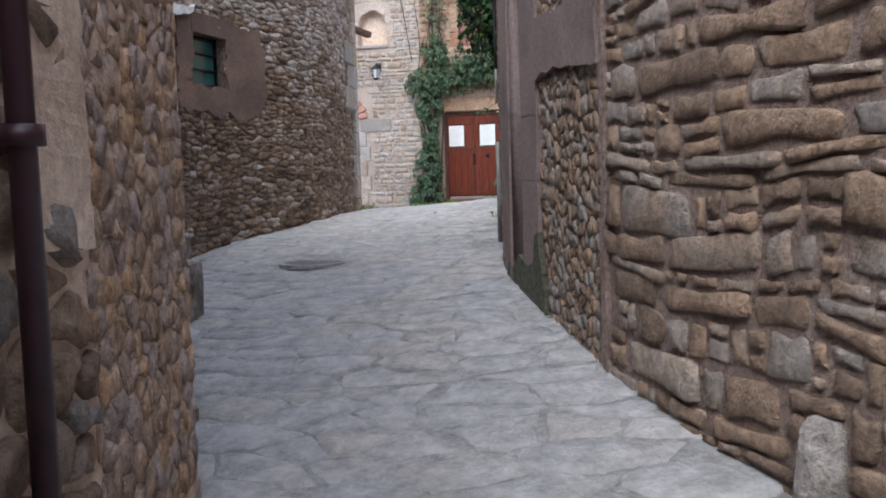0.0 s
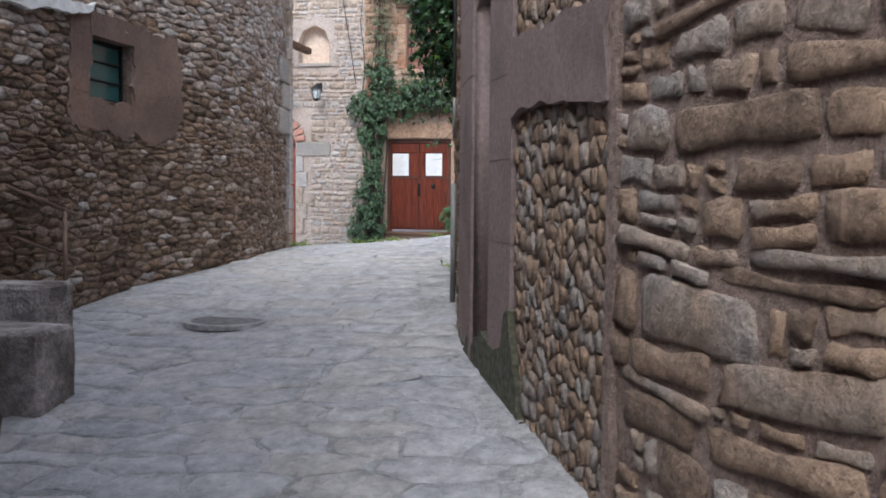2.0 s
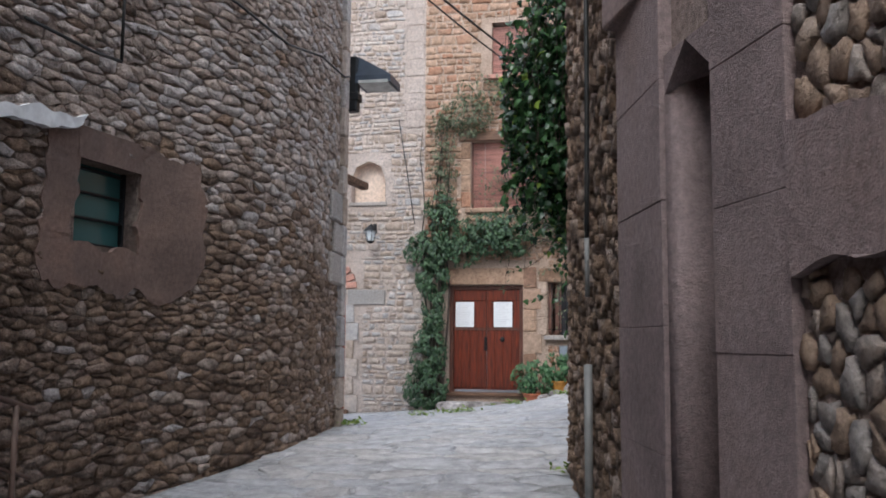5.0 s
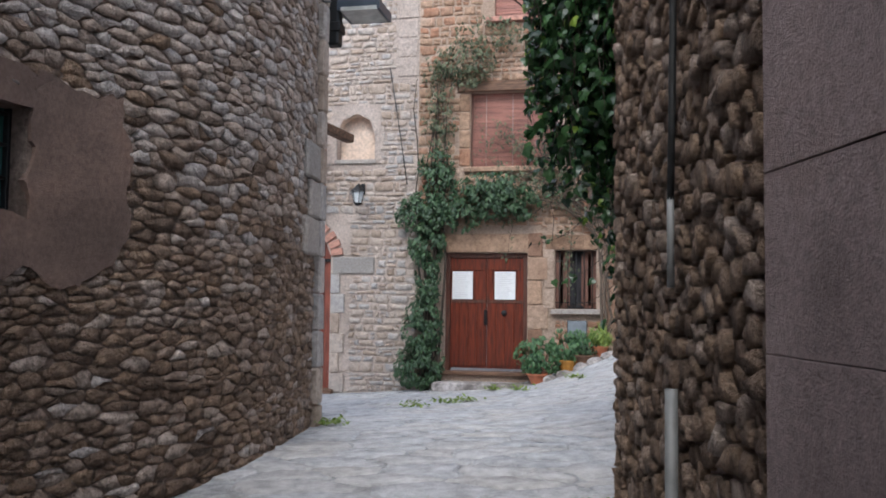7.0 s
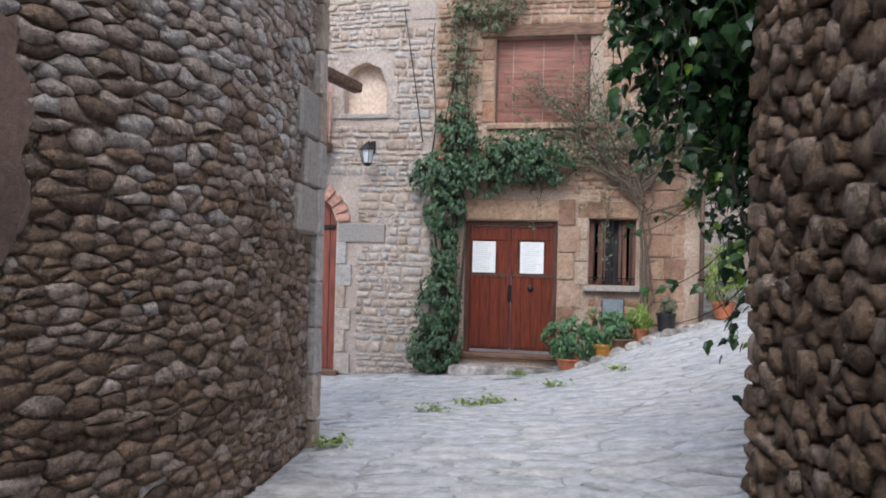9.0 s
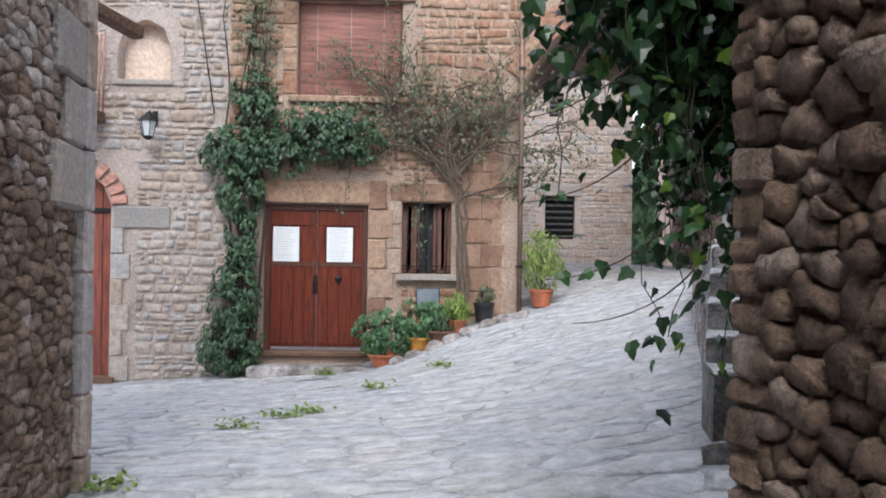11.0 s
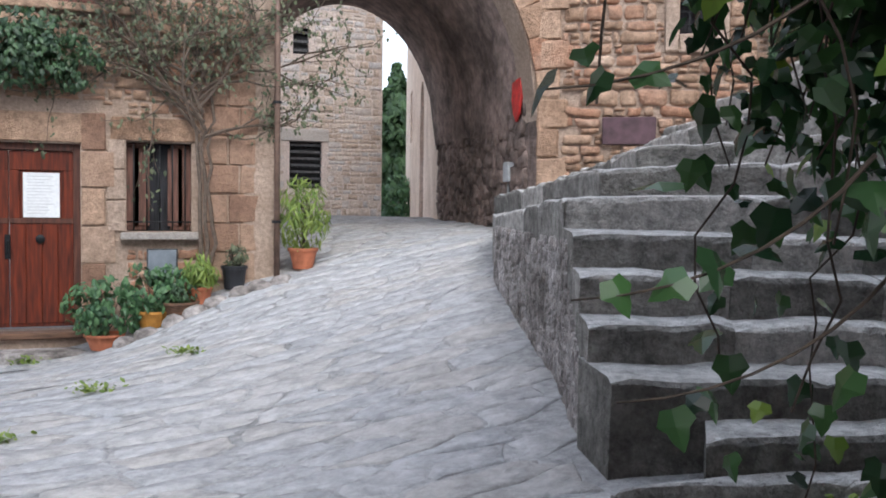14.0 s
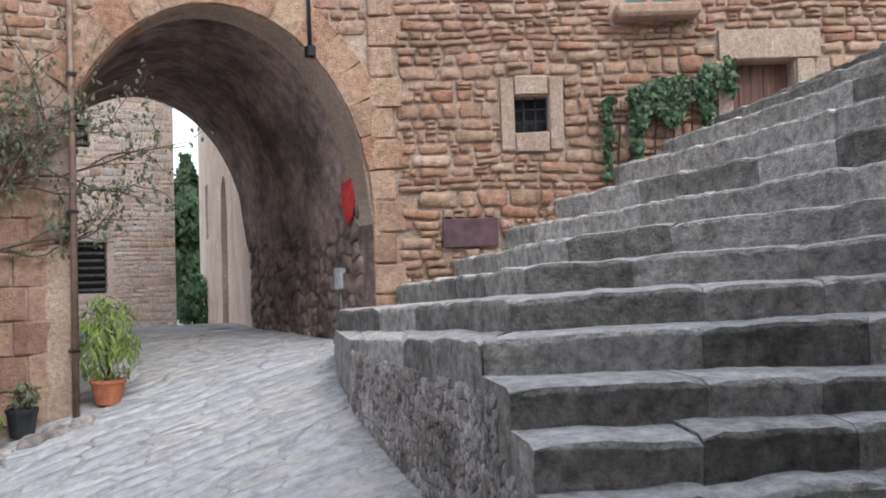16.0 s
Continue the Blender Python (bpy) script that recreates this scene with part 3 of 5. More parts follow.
# dressed surround of the slit opening
sm = (sl0 + sl1) / 2
for k in range(13):
    z0 = -0.55 + 0.5 * k
    if z0 < 2.0:
        block(wall_right, RW, pier0, sl0 - 0.005, z0, z0 + 0.4985, M_PLASTER, 0.04, 0.3, 0.003, name="jamb_stone")
        block(wall_right, RW, sl1 + 0.005, pier1, z0 + .1, z0 + 0.5985, M_PLASTER, 0.04, 0.3, 0.003, name="jamb_stone")
    else:
        block(wall_right, RW, pier0, pier1, z0 + .05, z0 + 0.5, M_PLASTER, 0.04, 0.3, 0.008, name="lintel_stone")
vs = []
q0, q1 = RW.at(sl0), RW.at(sl1)
# Near-black sheet gives the slit its shade; no room is built behind.
slit = part("slit_back", box_bm(0, 1, 0, 1, 0, 1), M_SHADEBACK, wall_right, "near-black shade backing behind the slit")
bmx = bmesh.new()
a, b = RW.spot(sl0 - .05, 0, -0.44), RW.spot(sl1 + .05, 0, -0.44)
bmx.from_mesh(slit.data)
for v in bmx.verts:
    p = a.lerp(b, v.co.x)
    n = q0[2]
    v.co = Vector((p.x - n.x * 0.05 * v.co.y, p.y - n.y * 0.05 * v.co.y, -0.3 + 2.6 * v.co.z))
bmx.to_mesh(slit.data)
bmx.free()
# pointed head of the slit
for s_a, s_b in ((sl0, sm), (sl1, sm)):
    a0, a1, a2 = (s_a, 1.98), (s_a, 2.14), (s_b, 2.14)
    bm = bmesh.new()
    fr = [bm.verts.new(RW.spot(s, z, 0.035)) for s, z in (a0, a1, a2)]
    bk = [bm.verts.new(RW.spot(s, z, -0.26)) for s, z in (a0, a1, a2)]
    bm.faces.new(fr), bm.faces.new(bk)
    for i in range(3):
        bm.faces.new((fr[i], fr[(i + 1) % 3], bk[(i + 1) % 3], bk[i]))
    part("arch_stone", bm, M_PLASTER, wall_right)
# splayed far jamb of the slit
bm = bmesh.new()
rows = [[bm.verts.new(RW.spot(q, z, o)) for q, o in ((sl1 + .003, .036), (sl1 - .04, -.02), (sl1 - .09, -.13), (sl1 - .1, -.3), (sl1 + .003, -.3))] for z in (-0.3, 2.1)]
for k in range(5):
    bm.faces.new((rows[0][k], rows[0][(k + 1) % 5], rows[1][(k + 1) % 5], rows[1][k]))
bm.faces.new(rows[0]), bm.faces.new(rows[1])
part("jamb_stone", bm, M_PLASTER, wall_right, smooth=True)
# mossy footing
patch(wall_right, RW, [(pier0 - .22, -0.65), (pier0 - .16, -0.2), (pier0 + .06, 0.05), (pier0 + .18, -0.2), (pier1 - .1, -0.3), (pier1, -0.65)], M_MOSS, 0.052, "moss_patch", "dark mossy damp patch", jag=0.06)

# house on the other side of the lane
w0, w1 = LW.near(-3.56, 8.22), LW.near(-3.49, 8.86)
wall_left = wall("wall_left", "curved dark rubble stone house wall", LW, -1.2, 6.5, M_MORTAR, 0.5, [(w0, w1, 1.62, 2.2)])
LW_CLEAR = [(w0 - .2, w1 + .5, 1.46, 2.3)]
lay(wall_left, LW, -0.9, 6.5, M_BROWN, (0.17, 0.068), 0.017, 1.2, None, LW.s[-1] - 0.14, (LW.near(-3.4, 9.3), LW.near(-3.12, 12), -0.3, 1.75), LW_CLEAR, seed=21, wild=1, gap=0.004, loose=True, fine=False, other=(M_GREYRUB, lambda q, z: min(.95, max(.06, (z + .5 * noise.noise(Vector((q * .9, z, 3))) - 1.2) / 1.5))))
patch(wall_left, LW, [(w0 - .32, 1.35), (w0 - .3, 2.35), (w0 - 0.02, 2.42), (w0 - .02, 1.6), (w1 + .02, 1.6), (w1 + .02, 2.42), (w1 + .7, 2.4), (w1 + .72, 1.5), (w1 + .4, 1.25)], M_BROWNPLASTER, 0.026, label="smooth brown plaster round the window", jag=0.045)
patch(wall_left, LW, [(w0 - .02, 2.2), (w0 - .02, 2.42), (w1 + .02, 2.42), (w1 + .02, 2.2)], M_BROWNPLASTER, 0.03, jag=0.0)
patch(wall_left, LW, [(w0 - 1.1, 2.36), (w0 - .3, 2.44), (w0 + .0, 2.46), (w0 - .05, 2.38), (w0 - .35, 2.33), (w0 - 1.1, 2.26)], M_WHITE, 0.085, "lime_splash", "white lime splash", jag=0.025)
ends = LW.s[-1]
for k in range(20):
    z0 = -0.5 + 0.35 * k
    if k in (6, 7, 8):
        block(wall_left, LW, ends - (0.46 if k % 2 else 0.62), ends - 0.125, z0, z0 + 0.343, M_GREYSTONE, 0.06, 0.2, 0.02, name="quoin", label="blue-grey dressed stone")
    block(wall_left, LW, ends - 0.12, ends + 0.06, z0, z0 + 0.345, M_PALE, 0.07, 0.3, 0.015, name="pier_stone")
LWE = Face([(-3.22, 12.72), (-7.2, 13.2), (-9, 13.4)], 1)
wall_left_end = wall("wall_left_end", "rubble stone end wall of the curved house", LWE, -1.2, 6.5, M_MORTAR, 0.45)
wall_near = wall("wall_near_left", "rough stone and plaster wall beside the lane", NL, -2.2, 5.2, M_CREAM, 0.45)
cs = NL.near(-0.58, 2.0)
lay(wall_near, NL, -1.6, 5.2, M_ROUGHCAST, (0.11, 0.13), 0.01, 1.2, cs + .06, None, (cs, 9, -1.4, 1.6), seed=31, wild=1, gap=0.002, loose=True, fine=False)
lay(wall_near, NL, -1.6, 5.2, M_TAN, (0.3, 0.2), 0.04, 0.5, 0.0, cs + .04, None, seed=32, wild=1, loose=True)
patch(wall_near, NL, [(cs - .5, 0.28), (cs - .5, 5.1), (cs + .02, 5.1), (cs + .04, 0.3)], M_CREAM, 0.05, label="cracked cream plaster", jag=0.03)
wall_near_end = wall("wall_near_end", "rough stone wall of the recess", NLE, -2.0, 5.2, M_MORTAR, 0.45)
lay(wall_near_end, NLE, -1.4, 5.2, M_BROWN, (0.2, 0.13), 0.05, 0.4, seed=33, wild=1, loose=True)
RWE = Face([(-0.36, 10.02), (1.3, 10.35), (5.5, 9.6)], -1)
wall_right_end = wall("wall_right_end", "rubble stone end wall hung with ivy", RWE, -0.8, 6.0, M_MORTAR, 0.45)
lay(wall_right_end, RWE, -0.4, 6.0, M_BROWN, (0.22, 0.13), 0.05, 0.4, 0.22, seed=34, wild=1, loose=True)

# ---- facade across the court ----
FX = -7.4
FA = Face([(FX, 20.0), (-3.98, 20.0)], 1)
FB = Face([(-3.98, 20.0), (0.2, 20.0)], 1)
fx = lambda x: x - FX
gx = lambda x: x + 3.98
facade_pale = wall("wall_north_pale", "pale limestone rubble house front", FA, -1.2, 9.6, M_PALEMORTAR, 0.6, [(fx(-6.95), fx(-5.6), -0.5, 2.5), (fx(-5.52), fx(-4.8), 3.78, 4.62)])
FA_CLEAR = [(fx(-7.2), fx(-5.25), -0.5, 2.75), (fx(-5.6), fx(-4.7), 3.6, 4.8), (fx(-5.55), fx(-4.75), 1.66, 2.0), (fx(-4.4), fx(-3.98), 5.2, 9.6)]
lay(facade_pale, FA, -0.7, 9.6, M_PALE, (0.22, 0.115), 0.02, 0.45, fx(-6.2), fx(-3.98), (fx(-5.7), fx(-4.2), -0.5, 3.6), FA_CLEAR, seed=41, gap=0.036, wild=0.5)
facade_warm = wall("wall_north_warm", "warm sandstone house front with creeper", FB, -0.9, 9.6, M_WARMMORTAR, 0.6, [(gx(-3.45), gx(-1.98), -0.06, 2.06), (gx(-3.02), gx(-1.53), 3.6, 4.95), (gx(-1.5), gx(-0.79), 1.09, 2.11), (gx(-2.6), gx(-1.8), 6.3, 7.4)])
FB_CLEAR = [(gx(-3.98), gx(-1.55), -0.5, 2.5), (gx(-3.2), gx(-1.35), 3.5, 5.1), (gx(-1.95), gx(-0.6), 0.9, 2.4), (gx(-2.8), gx(-1.6), 6.2, 7.5), (gx(-0.66), gx(0.2), 0.4, 3.4)]
lay(facade_warm, FB, -0.6, 9.6, M_WARM, (0.26, 0.14), 0.022, 0.7, None, None, (gx(-3.9), gx(0.1), 0.2, 3.6), FB_CLEAR, seed=42, gap=0.03, wild=0.4)
rb = random.Random(5)
for row in range(9):
    z0, h = 0.52 + 0.34 * row, 0.325
    cut = gx(-0.25 if row % 2 else -0.38)
    block(facade_warm, FB, gx(-0.66), cut - .01, z0, z0 + h, M_ASHLAR, 0.03, name="ashlar_block")
    block(facade_warm, FB, cut + .01, gx(0.19), z0, z0 + h, M_ASHLAR, 0.03, name="ashlar_block")
for row in range(6):
    z0 = -0.1 + 0.42 * row
    block(facade_warm, FB, gx(-1.97), gx(-1.72 if row % 2 else -1.62), z0, z0 + 0.405, M_ASHLAR if row % 3 else M_WARM, 0.03, name="jamb_block")
block(facade_warm, FB, gx(-3.55), gx(-1.72), 2.075, 2.4, M_WARM, 0.03, name="door_lintel")
block(facade_warm, FB, gx(-1.66), gx(-0.7), 2.12, 2.38, M_WARM, 0.03, name="window_lintel")
for z0 in (1.1, 1.45, 1.8):
    block(facade_warm, FB, gx(-1.7), gx(-1.51), z0, z0 + 0.33, M_WARMMORTAR, 0.03, name="jamb_block")
block(facade_warm, FB, gx(-1.56), gx(-0.7), 1.0, 1.085, M_GREYSTONE, 0.12, 0.3, name="window_sill", label="grey stone window sill")
block(facade_warm, FB, gx(-3.12), gx(-1.45), 3.5, 3.595, M_WARM, 0.09, 0.3, name="window_sill")
for z0 in (3.62, 3.95, 4.28, 4.61):
    block(facade_warm, FB, gx(-3.22), gx(-3.03), z0, z0 + 0.31, M_WARM, 0.02, name="jamb_block")
block(facade_warm, FB, gx(-3.25), gx(-1.35), 4.96, 5.15, M_OLDWOOD, 0.05, name="lintel_beam", label="weathered timber lintel")
# pale front: dressed stones, niche and portal surround
block(facade_pale, FA, fx(-5.55), fx(-4.77), 1.68, 1.98, M_GREYSTONE, 0.03, name="grey_slab", label="smooth blue-grey stone slab")
for row in range(6):
    z0 = -0.48 + 0.36 * row
    block(facade_pale, FA, fx(-5.58), fx(-5.42 if row % 2 else -5.32), z0, z0 + 0.35, M_PALE, 0.04, name="jamb_block")
for k in range(12):
    z0 = 5.3 + .36 * k
    block(facade_pale, FA, fx(-4.38), fx(-4.0), z0, z0 + 0.35, M_PALEMORTAR, 0.02, name="quoin")


def arch_fill(name, face, s0, s1, spring, top, material, parent, out=0.0, back=0.5, n=12):
    """Fills the corners above an arched head between its spring and a level top."""
    bm = bmesh.new()
    c, a = (s0 + s1) / 2, (s1 - s0) / 2
    rise = top - spring - 0.004
    rows = []
    for k in range(n + 1):
        s = s0 + (s1 - s0) * k / n
        z = spring + rise * math.sqrt(max(0, 1 - ((s - c) / a) ** 2))
        rows.append([bm.verts.new(face.spot(s, z, out)), bm.verts.new(face.spot(s, top + .004, out)), bm.verts.new(face.spot(s, z, -back)), bm.verts.new(face.spot(s, top + .004, -back))])
    for u, v in zip(rows, rows[1:]):
        bm.faces.new((u[0], v[0], v[1], u[1])), bm.faces.new((u[2], u[3], v[3], v[2])), bm.faces.new((u[0], u[2], v[2], v[0])), bm.faces.new((u[1], v[1], v[3], u[3]))
    return part(name, bm, material, parent)


arch_fill("arch_corner", FA, fx(-6.95), fx(-5.6), 2.0, 2.5, M_PALEMORTAR, facade_pale)
arch_fill("niche_head", FA, fx(-5.52), fx(-4.8), 4.26, 4.62, M_CREAM, facade_pale, 0.012)
part("niche_back", box_bm(-5.6, -4.7, 20.22, 20.3, 3.7, 4.7), M_CREAM, facade_pale, "smooth cream plaster niche")
part("niche_sill", box_bm(-5.56, -4.76, 19.96, 20.22, 3.7, 3.777, 0.01), M_GREYSTONE, facade_pale)
patch(facade_pale, FA, [(fx(-5.72), 3.72), (fx(-5.7), 4.5), (fx(-5.4), 4.82), (fx(-4.95), 4.82), (fx(-4.62), 4.5), (fx(-4.6), 3.72), (fx(-4.79), 3.72), (fx(-4.79), 4.26), (fx(-4.9), 4.52), (fx(-5.16), 4.64), (fx(-5.42), 4.52), (fx(-5.53), 4.26), (fx(-5.53), 3.72)], M_PALEMORTAR, 0.02, label="cream plaster round the niche", jag=0.01)
for k in range(13):
    a = math.pi * (k + 0.5) / 13
    c, rise, half = -6.275, 0.62, 0.8
    x, z = c + half * math.cos(a), 2.0 + rise * math.sin(a)
    bm = box_bm(-0.06, 0.06, -0.05, 0.1, -0.11, 0.11, 0.008)
    bm.transform(Matrix.Translation((x, 20.0, z)) @ Matrix.Rotation(math.pi / 2 - a, 4, 'Y'))
    part("brick", bm, M_BRICK, facade_pale)

# ---- archway and the wall beside the stairs ----
AW = Face([(0.2, 19.92), (3.05, 18.85)], 1)
SW = Face([(3.05, 18.85), (13.5, 12.13)], 1)
AL = AW.s[-1]


def vault(s):
    return 2.45 + 2.35 * math.sqrt(max(0.0, 1 - ((s - 1.38) / 1.66) ** 2))


bm = bmesh.new()
N = 28
for deep0, deep1, top in ((0.0, 0.5, 8.6), (0.502, 4.7, 5.6)):
    if deep0:
        arch_wall = tagged(part("wall_arch", bm, M_WARMMORTAR), "warm stone wall over the archway", "archway", kind="structure")
        bm = bmesh.new()
    rows = []
    for k in range(N + 1):
        s = AL * k / N
        f = AW.spot(s, 0)
        g0, g1 = Vector((0.07 * deep0, deep0, 0)), Vector((0.07 * deep1, deep1, 0))
        z = vault(s)
        rows.append([bm.verts.new(f + g0 + Vector((0, 0, z))), bm.verts.new(f + g0 + Vector((0, 0, top))), bm.verts.new(f + g1 + Vector((0, 0, z))), bm.verts.new(f + g1 + Vector((0, 0, top)))])
    for u, v in zip(rows, rows[1:]):
        bm.faces.new((u[0], v[0], v[1], u[1])), bm.faces.new((u[2], u[3], v[3], v[2])), bm.faces.new((u[0], u[2], v[2], v[0])), bm.faces.new((u[1], v[1], v[3], u[3]))
passage_vault = tagged(part("ceiling_passage", bm, M_VAULT, smooth=True), "brown plastered barrel vault over the passage", "vault", kind="structure")
for k in range(17):
    t0 = -0.12 + 2.2 * k / 17
    a0 = math.pi * 0.5 - (t0 - 0.98) * 1.0
    ang = math.radians(148 - k * 148 / 16.0)
    s, z = 1.38 + 1.66 * math.cos(ang), 2.45 + 2.35 * math.sin(ang)
    if s < 0.1:
        continue
    nx, nz = math.cos(ang) / 1.66, math.sin(ang) / 2.35
    tilt = math.atan2(nx, nz)
    mid, d, n = AW.at(min(s, AL))
    p = AW.spot(s, z)
    bm = box_bm(-0.185, 0.185, -0.05, 0.25, 0.01, 0.4, 0.012)
    bm.transform(Matrix(((d.x, -n.x, 0, p.x), (d.y, -n.y, 0, p.y), (0, 0, 1, p.z), (0, 0, 0, 1))) @ Matrix.Rotation(tilt, 4, 'Y'))
    part("voussoir", bm, M_WARM, arch_wall)
lay(arch_wall, AW, 3.4, 8.6, M_WARM, (0.3, 0.15), 0.03, 0.6, 0.0, AL, None, [(0.0, AL, 0, 4.3), (0.4, 2.4, 4.0, 5.2)], seed=52, wild=0.4, gap=0.03)
TR = Face([(3.05, 18.85), (3.2, 20.5), (3.42, 23.5)], -1)
TL = Face([(0.2, 19.95), (0.55, 24.6)], 1)
tun_r = wall("wall_passage_right", "rough brown plastered passage wall", TR, 0.2, 2.6, M_VAULT, 0.4)
lay(tun_r, TR, 0.7, 2.7, M_VAULT, (0.2, 0.2), 0.035, 0.9, 0.3, None, None, [], seed=53, wild=1, gap=0.003, loose=True)
tun_l = wall("wall_passage_left", "warm stone passage wall", TL, -0.4, 4.2, M_WARMMORTAR, 0.4)
stair_wall = wall("wall_stairs", "warm sandstone rubble house wall above the stairs", SW, -0.4, 9.0, M_WARMMORTAR, 0.5, [(1.59, 1.96, 3.4, 3.8), (4.0, 4.7, 3.3, 4.12), (2.85, 3.5, 4.75, 5.9)])
SW_CLEAR = [(1.43, 2.12, 3.17, 4.02), (3.85, 5.0, 3.2, 4.48), (2.7, 3.6, 4.6, 6.0), (0.76, 1.36, 2.16, 2.47)]
lay(stair_wall, SW, 0.9, 9.0, M_WARM, (0.27, 0.115), 0.04, 0.5, 0.28, 7.5, (0.25, 5.2, 1.5, 5.2), SW_CLEAR, seed=54, wild=0.5, gap=0.025)
for k in range(22):
    z0 = 1.0 + 0.34 * k
    block(stair_wall, SW, 0.0, 0.26 if k % 2 else 0.36, z0, z0 + 0.325, M_WARM, 0.045, 0.3, 0.02, name="quoin")
block(stair_wall, SW, 1.43, 1.58, 3.2, 4.0, M_WARMMORTAR, 0.05, name="jamb_block", label="pale dressed stone")
block(stair_wall, SW, 1.97, 2.12, 3.2, 4.0, M_WARMMORTAR, 0.05, name="jamb_block", label="pale dressed stone")
block(stair_wall, SW, 1.59, 1.96, 3.18, 3.395, M_WARMMORTAR, 0.05, name="window_sill")
block(stair_wall, SW, 1.59, 1.96, 3.81, 4.02, M_WARMMORTAR, 0.05, name="window_lintel")
block(stair_wall, SW, 3.86, 4.98, 4.13, 4.46, M_WARMMORTAR, 0.05, name="door_lintel", label="pale stone lintel")
block(stair_wall, SW, 3.82, 3.99, 3.2, 4.12, M_WARMMORTAR, 0.05, name="jamb_block")
block(stair_wall, SW, 4.71, 4.9, 3.2, 4.12, M_WARMMORTAR, 0.05, name="jamb_block")
ledge = block(stair_wall, SW, 2.7, 3.62, 4.58, 4.72, M_ASHLAR, 0.3, 0.2, 0.03, name="window_ledge", label="moulded stone window ledge")

# far house seen through the archway, and houses beside it
FF = Face([(-6.0, 33.0), (5.0, 33.0)], 1)
far_wall = wall("wall_far", "pale grey stone house wall beyond the archway", FF, 0.0, 9.5, M_PALEMORTAR, 0.5, [(8.44, 9.32, 1.86, 3.12), (8.52, 8.95, 5.45, 6.16)])
lay(far_wall, FF, 0.6, 9.5, M_PALE, (0.3, 0.15), 0.012, 0.65, 5.5, 11.0, None, [(8.3, 9.45, 1.7, 3.4), (8.4, 9.05, 5.3, 6.3)], seed=61, gap=0.03)
block(far_wall, FF, 8.2, 9.5, 3.13, 3.45, M_GREYSTONE, 0.03, name="window_lintel")
FR = Face([(3.42, 23.5), (6.6, 36.0)], -1)
far_side = wall("wall_far_side", "pale plastered house wall with an arched doorway beyond the archway", FR, 0.0, 8.0, M_CREAM, 0.5, [(4.0, 5.4, 0.8, 4.2), (9.2, 10.2, 3.2, 4.6)])
arch_fill("arch_corner", FR, 4.0, 5.4, 3.4, 4.2, M_CREAM, far_side)
part("door_leaf", box_bm(-0.9, 0.9, -0.03, 0.03, 0.5, 4.3, m=Matrix.Translation(FR.spot(4.7, 0, -0.3)) @ Matrix.Rotation(math.atan2(12.5, 3.18), 4, 'Z')), M_SHUTTER, far_side)
part("shutter", box_bm(-0.6, 0.6, -0.03, 0.03, 3.1, 4.7, m=Matrix.Translation(FR.spot(9.7, 0, -0.2)) @ Matrix.Rotation(math.atan2(12.5, 3.18), 4, 'Z')), M_SHUTTER, far_side)

# plain walls that close the place behind
BK = Face([(0.35, -2.6), (5.2, -2.6)], -1)
wall("wall_south", "plain rough wall closing the lane behind", BK, -2.2, 3.0, M_MORTAR, 0.4)


# unseen roof slabs, added to close the houses and hold off sky light
def roof(name, pts, z, material):
    bm = bmesh.new()
    lo = [bm.verts.new((x, y, z)) for x, y in pts]
    hi = [bm.verts.new((x, y, z + 0.25)) for x, y in pts]
    bm.faces.new(lo), bm.faces.new(hi)
    for i in range(len(pts)):
        j = (i + 1) % len(pts)
        bm.faces.new((lo[i], lo[j], hi[j], hi[i]))
    return tagged(part(name, bm, material), "unseen flat terracotta slab added on top of a stone house", "roof", kind="structure")


roof("roof_right", [(5.0, -2.4), (3.2, .7), (1.5, 3.5), (.95, 4.5), (.25, 6.2), (-.08, 7.2), (-.32, 8.6), (-.6, 10.3), (6, 10.6), (9, -2.4)], 6.01, M_TERRA)
roof("roof_left", [(-4.4, 5.2), (-3.5, 7), (-3.25, 8.6), (-2.9, 10), (-2.85, 11.2), (-3.0, 12.9), (-9, 13.5), (-9, 5)], 6.51, M_TERRA)
roof("roof_near", [(0.55, -2.6), (-0.05, .4), (-0.7, 3.35), (-4.6, 4.1), (-9, 4.1), (-9, -2.6)], 5.21, M_TERRA)
roof("roof_north", [(-7.6, 19.8), (0.4, 19.8), (0.4, 27), (-7.6, 27)], 9.61, M_TERRA)
roof("roof_arch", [(0.4, 19.7), (3.0, 18.6), (13.6, 11.9), (16, 16), (4.2, 24.5), (0.7, 24.8)], 9.01, M_TERRA)

# ---- ground: one sheet to the horizon, with flagstones on it ----
xs = [-400, -120, -40, -18] + [-10 + 0.5 * i for i in range(49)] + [22, 45, 120, 400]
ys = [-400, -120, -30, -10] + [-4 + 0.5 * i for i in range(82)] + [45, 60, 120, 400]
vs, fs = [], []
for y in ys:
    for x in xs:
        vs.append((x, y, gz(min(max(x, -8), 8), min(max(y, -3), 36)) - 0.012))
nx_ = len(xs)
for j in range(len(ys) - 1):
    for i in range(nx_ - 1):
        fs.append((j * nx_ + i, j * nx_ + i + 1, (j + 1) * nx_ + i + 1, (j + 1) * nx_ + i))
ground = tagged(part("ground", (vs, [], fs), M_JOINT, smooth=True), "grey stone-paved sloping village lane and court", "ground", kind="structure")

